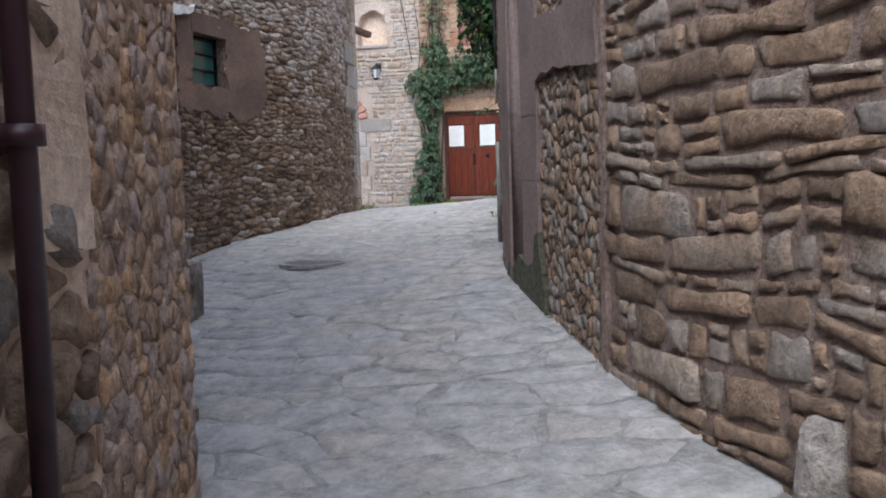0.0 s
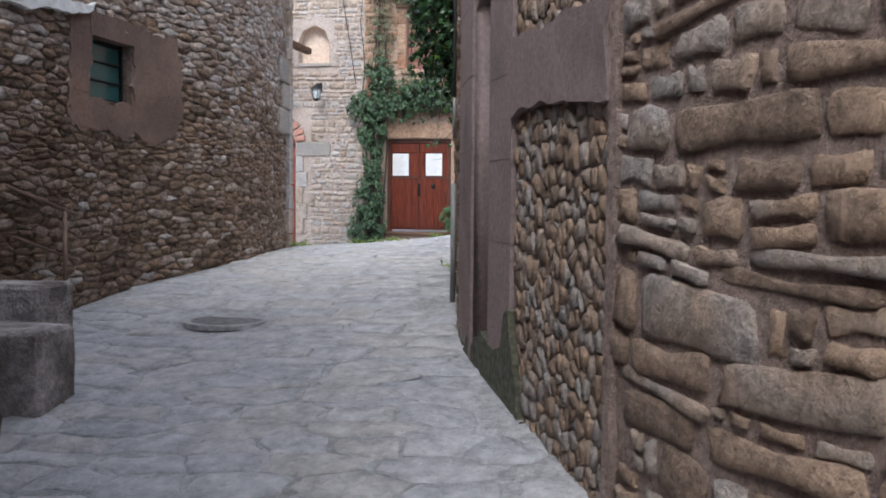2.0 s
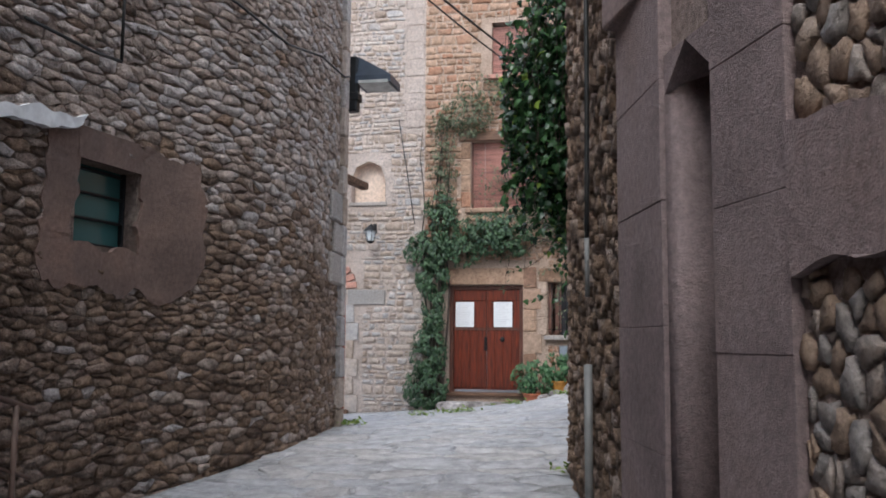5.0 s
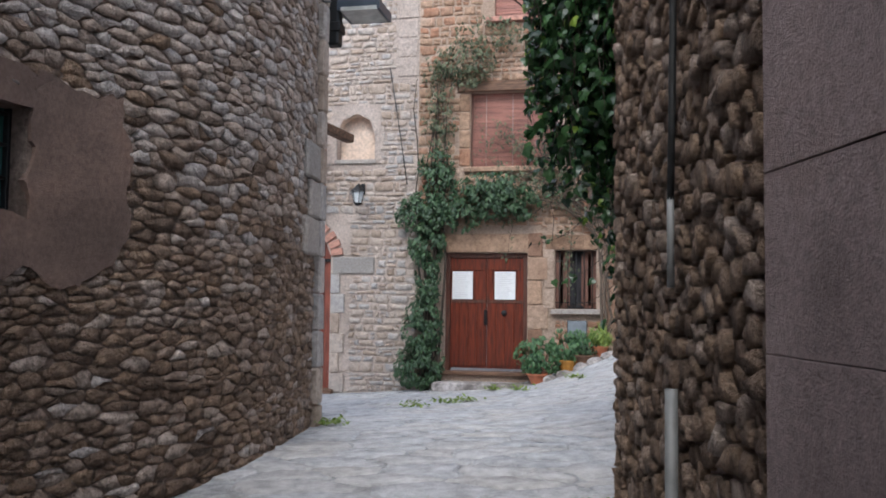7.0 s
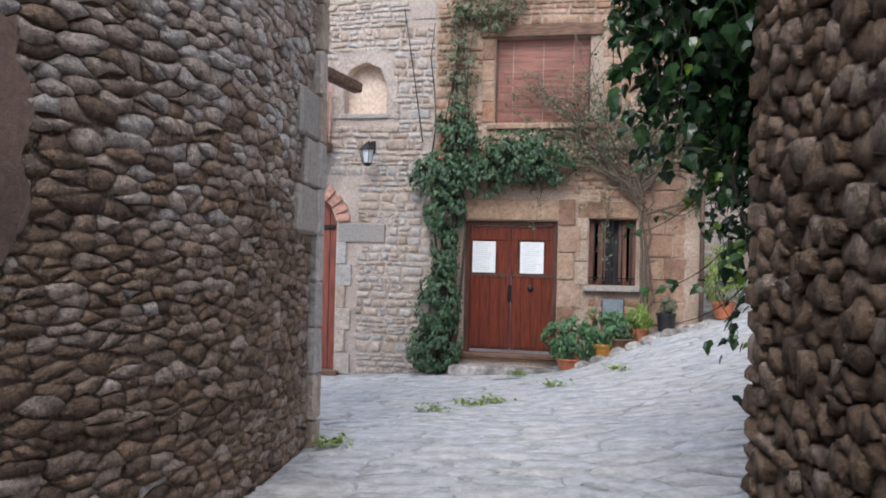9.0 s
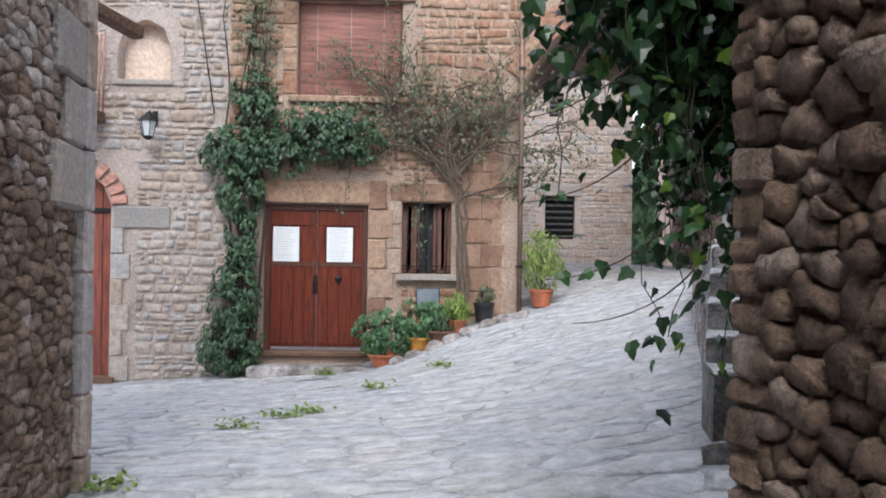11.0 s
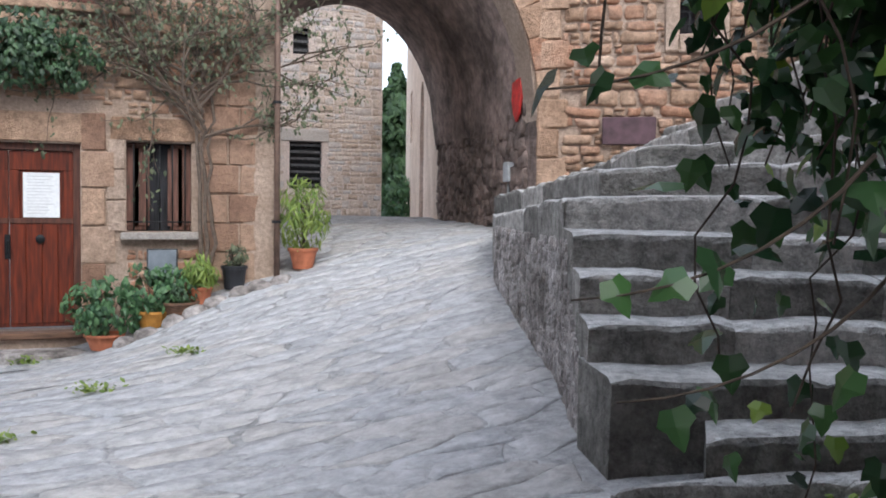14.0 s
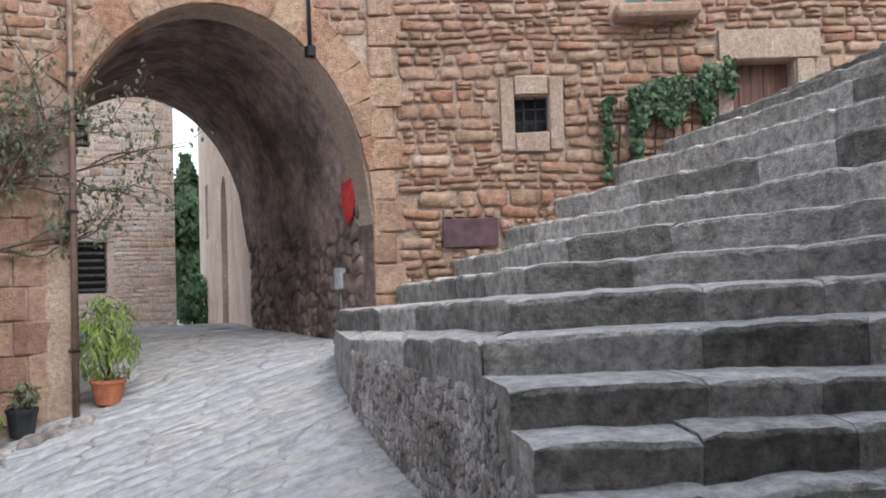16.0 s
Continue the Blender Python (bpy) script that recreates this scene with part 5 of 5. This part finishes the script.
# balcony and beam above the portal
bal = thing("balcony", "small weathered wooden balcony over the portal", "balcony", (-6.3, 19.7, 3.2))
part("slab", box_bm(-6.95, -5.7, 19.45, 20.0, 3.14, 3.3, 0.02), M_OLDWOOD, bal)
part("top_rail", box_bm(-6.95, -5.68, 19.46, 19.54, 4.38, 4.45, 0.01), M_BRICK, bal)
for k in range(9):
    tube("baluster", [(-6.9 + k * .15, 19.5, 3.3), (-6.9 + k * .15, 19.5, 4.38)], 0.014, M_BRICK, bal, sides=6)
for k in range(3):
    tube("baluster", [(-5.72, 19.62 + k * .16, 3.3), (-5.72, 19.62 + k * .16, 4.38)], 0.014, M_BRICK, bal, sides=6)
bmx = thing("timber_beam", "weathered timber beam end jutting from the wall", "beam", (-4.3, 13.0, 3.38))
root, tip = Vector((-4.3, 12.85, 3.4)), Vector((-3.54, 14.68, 3.12))
m_beam = (tip - root).to_track_quat('Y', 'Z').to_matrix().to_4x4()
part("timber", box_bm(-.06, .06, 0, (tip - root).length, -.05, .05, 0.012, m=Matrix.Translation(root) @ m_beam), M_OLDWOOD, bmx)

# cables
cab = thing("overhead_cables", "black cables strung across the court", "cable", (-3.5, 16, 6))


def sag(a, b, drop, n=14):
    a, b = Vector(a), Vector(b)
    return [a.lerp(b, k / n) - Vector((0, 0, drop * 4 * (k / n) * (1 - k / n))) for k in range(n + 1)]


tube("cable", sag((-3.2, 12.7, 6.1), (-1.4, 19.9, 6.1), 0.1), 0.02, M_CABLE, cab, sides=5)
tube("cable", sag((-3.2, 12.7, 5.95), (-1.5, 19.9, 5.95), 0.12), 0.014, M_CABLE, cab, sides=5)
tube("cable", sag((-3.15, 12.5, 5.3), (-2.5, 19.9, 8.2), 0.1), 0.009, M_CABLE, cab, sides=5)
wc = thing("wall_cable", "black cable clipped along the rubble wall", "cable", tuple(LW.spot(w0 + .3, 2.95, .08)))
pl = [(w0 + .3, 2.95), (w0 + .3, 3.85), (w0 + .45, 3.95), (w0 + .9, 3.93), (w0 + 1.6, 3.85), (w0 + 2.4, 3.75), (w0 + 3.2, 3.9), (ends - .3, 4.0), (ends, 4.1)]
tube("cable", [LW.spot(s, z, .085) for s, z in pl], 0.012, M_CABLE, wc, sides=5)
tube("cable", [LW.spot(w0 + .3, 2.95, .085), LW.spot(w0, 2.93, .085), LW.spot(w0 - .6, 2.95, .085)], 0.012, M_CABLE, wc, sides=5)
rc = thing("wall_conduit", "black cable running into a pale grey pipe on the wall", "conduit", tuple(RW.spot(RW.near(-.08, 8.4), 0.2, .1)))
s8 = RW.near(-.085, 8.35)
tube("cable", [RW.spot(s8 - .1, 6.0, .09), RW.spot(s8 - .08, 2.6, .09), RW.spot(s8 - .03, 1.9, .09), RW.spot(s8, 1.6, .09)], 0.015, M_CABLE, rc)
tube("pipe", [RW.spot(s8, 1.25, .09), RW.spot(s8, 1.65, .09)], 0.015, M_PIPE, rc)
tube("pipe", [RW.spot(s8, -0.2, .09), RW.spot(s8, 0.85, .09)], 0.026, M_PIPE, rc, "pale grey pipe end")
ac = thing("arch_cable", "black cable clipped down the arch face", "cable", tuple(AW.spot(2.41, 4.3, .06)))
tube("cable", [AW.spot(2.4, 8.5, .07), AW.spot(2.4, 5.2, .07), AW.spot(2.41, 4.35, .07)], 0.022, M_CABLE, ac, sides=6)
part("clip", box_bm(-.05, .05, -.05, .05, -.06, .06, 0.01, m=Matrix.Translation(AW.spot(2.41, 4.32, .05))), M_IRON, ac)
rope = thing("wall_wire", "thin dark wire hanging down the pale wall", "wire", (-4.5, 19.93, 5.4))
tube("wire", [(-4.51, 19.93, 5.45), (-4.3, 19.93, 4.2), (-4.16, 19.93, 3.3)], 0.01, M_CABLE, rope, sides=5)

# recess beside the lane: stone blocks and a handrail
for name, label, x0, x1, y0, y1, z1 in (("stone_block", "dark weathered stone block beside the lane", -2.95, -2.3, 5.55, 5.95, -0.13), ("stone_bench", "low mossy stone block against the wall", -4.1, -3.1, 6.75, 7.2, 0.02)):
    g = gz((x0 + x1) / 2, (y0 + y1) / 2)
    tb = thing(name, label, "stone block", ((x0 + x1) / 2, (y0 + y1) / 2, g))
    bm = box_bm(x0, x1, y0, y1, g - .1, z1, 0.03)
    bmesh.ops.subdivide_edges(bm, edges=bm.edges[:], cuts=2)
    for v in bm.verts:
        v.co += Vector((1, 1, 1)) * 0.012 * noise.noise(v.co * 5)
    part("stone", bm, M_FLANK, tb)
hr = thing("handrail", "thin rusty iron handrail of a side stair", "railing", (-3.9, 6.6, -0.4))
tube("rail", [(-4.35, 5.9, 1.35), (-3.42, 7.75, 0.55)], 0.018, M_RUST, hr)
tube("rail", [(-4.35, 5.9, 0.95), (-3.42, 7.75, 0.15)], 0.012, M_RUST, hr)
for f in (0.1, 0.95):
    x, y = -4.35 + .93 * f, 5.9 + 1.85 * f
    tube("post", [(x, y, gz(x, y) - .05), (x, y, 1.35 - .8 * f)], 0.018, M_RUST, hr)
mh = thing("manhole_cover", "round iron manhole cover in the paving", "manhole cover", (-2.0, 7.7, gz(-2.0, 7.7) - .012))
part("lid", lathe([(0.0, -0.03), (0.3, -0.03), (0.3, 0.012), (0.26, 0.016), (0.0, 0.016)], 28), M_LID, mh).matrix_parent_inverse = Matrix()
part("rim", lathe([(0.3, -0.03), (0.36, -0.03), (0.36, 0.012), (0.305, 0.012)], 28), M_JOINT, mh).matrix_parent_inverse = Matrix()

# ---- plants ----
def plant_leaves(name, parent, centre, radii, count, size, material, outline=OVAL_LEAF, seed=1, label="", shell=0.5):
    r = random.Random(seed)
    spots = []
    for _ in range(count):
        while True:
            q = Vector((r.uniform(-1, 1), r.uniform(-1, 1), r.uniform(-1, 1)))
            if shell * shell * r.random() < q.length_squared < 1 and noise.noise(Vector((q.x * radii[0], q.y * radii[1], q.z * radii[2])) * 5 + Vector((seed, 0, 0))) > -.2 * r.random():
                break
        p = Vector(centre) + Vector((q.x * radii[0], q.y * radii[1], q.z * radii[2]))
        spots.append((p, size * r.uniform(.6, 1.3), (q.x, q.y - .5, q.z * .6 + .4)))
    return part(name, leaves_data(spots, outline, r), material, parent, label)


def pot(parent, x, y, z, r0, r1, h, material):
    p = part("pot", lathe([(0.0, 0), (r0, 0), (r0 * .5 + r1 * .5, h * .5), (r1, h * .85), (r1 * 1.08, h * .86), (r1 * 1.08, h), (r1 * .92, h), (r1 * .9, h * .9)], 18), material, parent, smooth=False)
    p.matrix_parent_inverse = Matrix()
    s = part("soil", lathe([(0, h * .8), (r1 * .95, h * .8), (r1 * .95, h * .88), (0, h * .9)], 14), M_SOIL, parent)
    s.matrix_parent_inverse = Matrix()


def potted(name, label, x, y, r0, r1, h, pm, leaf, lr, count, size, outline=OVAL_LEAF, seed=1, z=None):
    z = gz(x, y) - 0.01 if z is None else z
    ob = thing(name, label, "potted plant", (x, y, z))
    pot(ob, x, y, z, r0, r1, h, pm)
    r = random.Random(seed)
    stems = []
    for _ in range(7):
        a, e = r.uniform(0, 6.28), r.uniform(.2, .7)
        stems.append([((x, y, z + h * .8), .008), ((x + e * lr[0] * math.cos(a), y + e * lr[1] * math.sin(a), z + h + lr[2] * r.uniform(.8, 1.5)), .004)])
    part("stemwork", tube_data(stems, 5), M_STEM, ob)
    plant_leaves("foliage", ob, (x, y, z + h + lr[2] * .8), lr, count, size, leaf, outline, seed, shell=.25)
    return ob


potted("potted_shrub", "bushy green pot plant in a terracotta bowl", -1.72, 19.5, .14, .2, .17, M_TERRA, M_POTLEAF, (.44, .32, .34), 620, .085, OVAL_LEAF, 1)
potted("potted_shrub", "bushy green pot plant in an ochre pot", -1.22, 19.5, .13, .18, .2, M_OCHREPOT, M_POTLEAF, (.4, .3, .3), 520, .085, OVAL_LEAF, 2)
potted("potted_palm", "spiky green leaves in a terracotta pot", -0.72, 19.65, .1, .14, .2, M_TERRA, M_LIMELEAF, (.22, .22, .2), 140, .2, BLADE_LEAF, 3)
potted("potted_heather", "dark low plant in a brown planter", -0.95, 19.45, .14, .2, .18, M_OLDWOOD, M_CREEPER, (.24, .2, .12), 260, .05, OVAL_LEAF, 4)
potted("potted_herb", "small dry plant in a black plastic pot", -0.33, 19.75, .11, .14, .27, M_BLACKPOT, M_GREYLEAF, (.16, .15, .14), 150, .06, OVAL_LEAF, 5)
potted("potted_bamboo", "tall yellow-green leafy plant in a terracotta pot", 0.5, 19.95, .12, .17, .25, M_TERRA, M_LIMELEAF, (.33, .3, .5), 620, .13, BLADE_LEAF, 6)
kb = thing("stone_kerb", "rough stone kerb beside the flower pots", "kerb", (-0.7, 19.4, 0.1))
rk = random.Random(4)
for k in range(8):
    x = -1.5 + k * 0.24
    y = 19.22 + 0.03 * k
    bm = bmesh.new()
    bmesh.ops.create_icosphere(bm, subdivisions=2, radius=.14)
    for v in bm.verts:
        v.co = Vector((v.co.x * 1.1, v.co.y * .9, v.co.z * .8)) * (1 + .3 * noise.noise(v.co * 5 + Vector((k, 0, 0)))) + Vector((x, y, gz(x, y) - .02))
    part("kerb_stone", bm, M_FLANK, kb, "", True)

# creeper on the house front
crp = thing("climbing_creeper", "dense dark green creeper climbing round the door", "climbing plant", (-3.75, 19.85, -0.3))
stems = []
for k in range(7):
    x = -3.75 + rng.uniform(-.15, .15)
    pth = [((x, 19.85, gz(x, 19.85) - .03), .03)]
    for j in range(1, 11):
        x += rng.uniform(-.09, .1)
        pth.append(((x, 19.9 - rng.uniform(0, .06), -.3 + j * .55), .03 - .0024 * j))
    stems.append(pth)
for pth in stems:
    part("stem", tube_data([pth], 5), M_STEM, crp, "", True)
for i, (c, rad, cnt, sz) in enumerate([((-3.85, 19.75, 0.05), (.48, .27, .45), 1200, .08), ((-3.82, 19.78, 0.75), (.4, .22, .5), 1000, .075), ((-3.72, 19.8, 1.5), (.27, .18, .5), 600, .08), ((-3.75, 19.78, 2.2), (.36, .2, .45), 800, .08),
                                       ((-3.85, 19.75, 2.75), (.5, .24, .4), 900, .085), ((-3.6, 19.78, 3.4), (.4, .2, .5), 700, .08), ((-2.6, 19.72, 3.05), (.75, .26, .42), 1500, .085), ((-3.2, 19.78, 2.75), (.5, .2, .35), 600, .08), ((-2.1, 19.76, 2.9), (.4, .2, .3), 350, .08)]):
    plant_leaves("foliage", crp, c, rad, cnt, sz, M_CREEPER, OVAL_LEAF, 20 + i, shell=.2)
for i, (c, rad, cnt) in enumerate([((-3.55, 19.8, 4.4), (.35, .15, .7), 420), ((-3.1, 19.8, 5.4), (.6, .2, .45), 700), ((-2.7, 19.8, 5.9), (.7, .18, .4), 420), ((-3.65, 19.85, 5.3), (.25, .12, .5), 160)]):
    plant_leaves("foliage", crp, c, rad, cnt, .07, M_GREYLEAF, OVAL_LEAF, 40 + i, "paler olive foliage", shell=.1)
# nearly bare climbing rose beside the low window
rose = thing("climbing_rose", "nearly bare twiggy climber trained by the window", "climbing plant", (-0.68, 19.85, 0.4))
tw, spots = [], []
rt = random.Random(8)


def twig(p, dirn, length, rad, depth):
    pts_ = [(tuple(p), rad)]
    q = Vector(p)
    for k in range(5):
        dirn = (dirn + Vector((rt.gauss(0, .34), rt.gauss(0, .07), rt.gauss(0, .3)))).normalized()
        q = q + dirn * length / 5
        q.y = min(19.94, max(19.62, q.y))
        pts_.append((tuple(q), rad * (1 - .13 * (k + 1))))
        if depth < 3 and rt.random() < .8:
            twig(q, (dirn + Vector((rt.gauss(0, .9), rt.gauss(0, .15), rt.gauss(.1, .5)))).normalized(), length * .62, rad * .55, depth + 1)
        if depth >= 2:
            for _ in range(rt.randrange(1, 5)):
                spots.append((q + Vector((rt.gauss(0, .05), rt.gauss(0, .03), rt.gauss(0, .05))), rt.uniform(.03, .08), (0, -1, .3)))
    tw.append(pts_)


for k in range(3):
    x = -0.72 + .06 * k
    tw.append([((x + rt.gauss(0, .025), 19.86, gz(-.7, 19.8) - .02 + .22 * j), .03 - .0012 * j) for j in range(10)])
for k in range(13):
    a = radians(-84 + 13 * k)
    twig((-0.68 + rt.gauss(0, .04), 19.86, rt.uniform(2.1, 2.75)), Vector((math.sin(a), 0, math.cos(a) * .9 + .25)).normalized(), rt.uniform(.9, 1.9), .024, 1)
part("twigwork", tube_data(tw, 4), M_DRYSTEM, rose)["kind"] = "stuff"
part("foliage", leaves_data(spots, OVAL_LEAF, rt), M_GREYLEAF, rose)

# ivy hanging from the wall end
ivy = thing("hanging_ivy", "dark glossy ivy hanging in long strands from the wall end", "ivy", (-0.45, 10.35, 3.0))
ri = random.Random(17)
st, sp, sp2 = [], [], []


def strand(x, y, ztop, zend, wig=0.05, big=.1, dens=0.045, drift=(0, 0)):
    lim = -0.98 + max(0.0, y - 10.25) * 0.55
    pts_ = []
    z = ztop
    px_, py_ = x, y
    while z > zend:
        px_ += ri.gauss(drift[0] * .05, wig * .4)
        py_ += ri.gauss(drift[1] * .05, wig * .4)
        pts_.append(((max(px_, lim), py_, z), .002 + .0009 * (z - zend)))
        z -= .09
        for _ in range(max(1, int(.09 / dens))):
            if ri.random() < .8:
                f = Vector((ri.gauss(-.6, .5), ri.gauss(-.6, .6), ri.gauss(.35, .3)))
                q = Vector((max(px_ + ri.gauss(0, .07), lim), py_ + ri.gauss(0, .07), z + ri.uniform(-.05, .05)))
                (sp2 if ri.random() < .06 else sp).append((q, big * ri.uniform(.5, 1.15), f))
    if len(pts_) > 2:
        st.append(pts_)


for k in range(270):
    t = ri.random()
    x, y = -0.98 + 0.95 * ri.random() ** 0.8, 10.15 + 0.7 * ri.random()
    strand(x, y, ri.uniform(3.3, 4.3) - (.4 if x < -.8 else 0), ri.uniform(1.85, 2.8) + (0.2 if x < -.7 else 0), big=.078, dens=.027)
for x, y, ze in ((-.62, 10.5, 1.5), (-.5, 10.55, 1.35), (-.35, 10.6, 1.05), (-.42, 10.85, 1.0), (-.3, 10.8, 1.05), (-.18, 10.85, 0.8), (-.3, 10.4, 1.3), (-.72, 10.45, 1.75), (-.1, 10.7, 0.85), (-.45, 10.35, 1.5), (0.0, 10.8, .75)):
    strand(x, y, 3.0, ze, .06, .065, .04)
for k in range(175):
    strand(ri.uniform(-.35, .45), ri.uniform(10.4, 10.9), 3.4, ri.uniform(1.42, 2.0), .06, .058, .03)
# bare arching twigs
for x, y, z in ((-.55, 10.3, 1.75), (-.45, 10.4, 1.5), (-.35, 10.45, 1.35), (-.6, 10.2, 2.0)):
    q, dn = Vector((x, y, z)), Vector((-.5, .1, -.7)).normalized()
    pts_ = []
    for k in range(8):
        pts_.append((tuple(q), .0035 - .0003 * k))
        dn = (dn + Vector((-.07, .03, .1))).normalized()
        q = q + dn * .065
        if k > 1 and ri.random() < .35:
            sp.append((q, ri.uniform(.04, .07), (-.5, -.6, .4)))
    st.append(pts_)
# thick stems clinging to the wall end
for k in range(6):
    x, y = -.1 + ri.uniform(-.05, .3), 10.12 + ri.uniform(0, .1)
    st.append([((x + ri.gauss(0, .06), y + ri.gauss(0, .04), .2 + .4 * j), .012 - .0007 * j) for j in range(11)])
def clear_of_path(q):
    return q[0] >= -0.95 + max(0.0, q[1] - 10.4) * 1.1


sp = [s for s in sp if clear_of_path(s[0])]
sp2 = [s for s in sp2 if clear_of_path(s[0])]
st = [s for s in ([p for p in path if clear_of_path(p[0])] for path in st) if len(s) > 2]
part("stemwork", tube_data(st, 5), M_STEM, ivy)
part("foliage", leaves_data(sp, IVY_LEAF, ri), M_IVY, ivy)
part("young_foliage", leaves_data(sp2, IVY_LEAF, ri), M_IVYLIGHT, ivy, "pale young leaves")

# ivy over the low wall beside the stairs
ivw = thing("wall_ivy", "green ivy draped on the wall above the stairs", "ivy", tuple(SW.spot(3.2, 3.2, .1)))
rj = random.Random(19)
sp = []
for _ in range(2800):
    s = rj.uniform(2.55, 4.0)
    if noise.noise(Vector((s * 3.5, rj.uniform(0, .3), 2))) < -0.08 + rj.uniform(-.15, .15):
        continue
    zc = 3.35 + (s - 2.6) * .33
    hang = (0.75 if s < 2.95 else 0.4) * (1 + .8 * noise.noise(Vector((s * 5, 1, 0))))
    z = zc + .35 - hang * rj.random() ** 1.3 - (.15 if s > 3.2 else 0) * rj.random()
    sp.append((SW.spot(s, z, .07 + .14 * rj.random()), rj.uniform(.05, .1), SW.at(s)[2]))
part("foliage", leaves_data(sp, IVY_LEAF, rj), M_CREEPER, ivw)
part("stemwork", tube_data([[(SW.spot(2.7 + .2 * k, 3.0, .05), .012), (SW.spot(2.75 + .2 * k, 3.7 + .06 * k, .08), .006)] for k in range(6)], 5), M_STEM, ivw)

# cypress hedge far beyond
cyp = thing("cypress_tree", "tall dark cypress beyond the archway", "tree", (7.0, 38.5, 0.95))
part("trunk", tube_data([[((7, 38.5, .9), .14), ((7, 38.5, 3), .09), ((7.05, 38.5, 5.6), .03)]], 7), M_STEM, cyp)
rc_ = random.Random(23)
sp = []
for _ in range(5200):
    z = rc_.uniform(1.2, 6.2)
    rr = (.9 if z < 4 else .9 * (6.4 - z) / 2.4) * rc_.uniform(.5, 1.05)
    a = rc_.uniform(0, 6.28)
    rr *= 1 + .5 * noise.noise(Vector((math.cos(a), math.sin(a), z * 1.4)))
    sp.append(((7 + rr * math.cos(a), 38.5 + rr * math.sin(a), z), rc_.uniform(.25, .45), (math.cos(a), math.sin(a), .5)))
part("crown", leaves_data(sp, OVAL_LEAF, rc_), M_CYPRESS, cyp)
hdg = thing("far_shrub", "low green shrub at the end of the passage", "shrub", (5.6, 33.5, .95))
plant_leaves("foliage", hdg, (5.7, 33.6, 1.6), (.7, .6, .75), 900, .16, M_POTLEAF, OVAL_LEAF, 31, shell=.2)
part("stemwork", tube_data([[((5.6, 33.5, .9), .04), ((5.7, 33.6, 1.8), .015)]], 5), M_STEM, hdg)

# weeds in the paving
rw_ = random.Random(29)
for x, y in ((-2.4, 15.0), (-2.2, 15.2), (-1.7, 16.3), (-1.0, 17.2), (-2.7, 14.6), (-2.5, 19.55), (1.05, 11.95), (.75, 11.9), (-.35, 10.0), (-3.0, 12.6)):
    wd2 = thing("weed_tuft", "small green weeds growing in a paving joint", "weeds", (x, y, gz(x, y)), "weeds in the paving")
    sp = [((x + rw_.gauss(0, .09), y + rw_.gauss(0, .06), gz(x, y) + .02 + abs(rw_.gauss(0, .025))), rw_.uniform(.03, .07), (0, 0, 1)) for _ in range(60)]
    part("foliage", leaves_data(sp, OVAL_LEAF, rw_), M_LIMELEAF, wd2)

# ---- flagstones, laid last ----
rg = random.Random(37)
def in_street(x, y):
    if y < 3.2:
        lo, hi = -0.25 - (y - .4) * .24 if y > .4 else 0.35 - (y + 2.6) * .183, 5.2 - (y + 2.4) * .59
    elif y < 12.7:
        lo = -4.2 if y < 6 else (-3.75 if y < 8 else -3.45 + (y - 8) * .1)
        hi = 1.72 - (y - 3.5) * .55 if y < 6.2 else (.25 - (y - 6.2) * .17 if y < 10.1 else (1.6 if y < 12 else .45))
    else:
        lo, hi = -7.2, (.35 + (y - 12.6) * .33)
        if y > 19.8:
            lo, hi = .3, 3.1
    return lo + .05 < x < hi - .02


fvs, ffs, count = [], [], 0
for (cx, cy), poly in scattered(-7.6, 5.4, -2.6, 24.2, (.52, .24), rg, .6):
    if len(poly) < 3 or not in_street(cx, cy) or math.hypot(cx + 2.0, cy - 7.7) < .48:
        continue
    e = .06
    g0 = gz(cx, cy)
    gx_, gy_ = (gz(cx + e, cy) - gz(cx - e, cy)) / (2 * e) + rg.gauss(0, .008), (gz(cx, cy + e) - gz(cx, cy - e)) / (2 * e) + rg.gauss(0, .008)
    alone = count < 295 and .8 < cy < 4.6
    o = (0, 0, 0) if alone else (cx, cy, g0 - .012)
    made = hewn(poly, .004, .013 * rg.uniform(.75, 1.2), rg, .95, True, lambda x, y, k: (o[0] + x, o[1] + y, o[2] + gx_ * x + gy_ * y + k), True)
    if made is None:
        continue
    if alone:
        count += 1
        me = bpy.data.meshes.new("flagstone")
        me.from_pydata(made[0], [], made[1])
        me.materials.append(M_FLAG)
        me.polygons.foreach_set("use_smooth", [True] * len(made[1]))
        ob = new("flagstone", me)
        ob.location = (cx, cy, g0 - .012)
        ob.parent = ground
    else:
        b = len(fvs)
        fvs += made[0]
        ffs += [tuple(b + i for i in q) for q in made[1]]
pv = part("paving", (fvs, [], ffs), M_FLAG, ground, smooth=True)
pv["kind"] = "stuff"
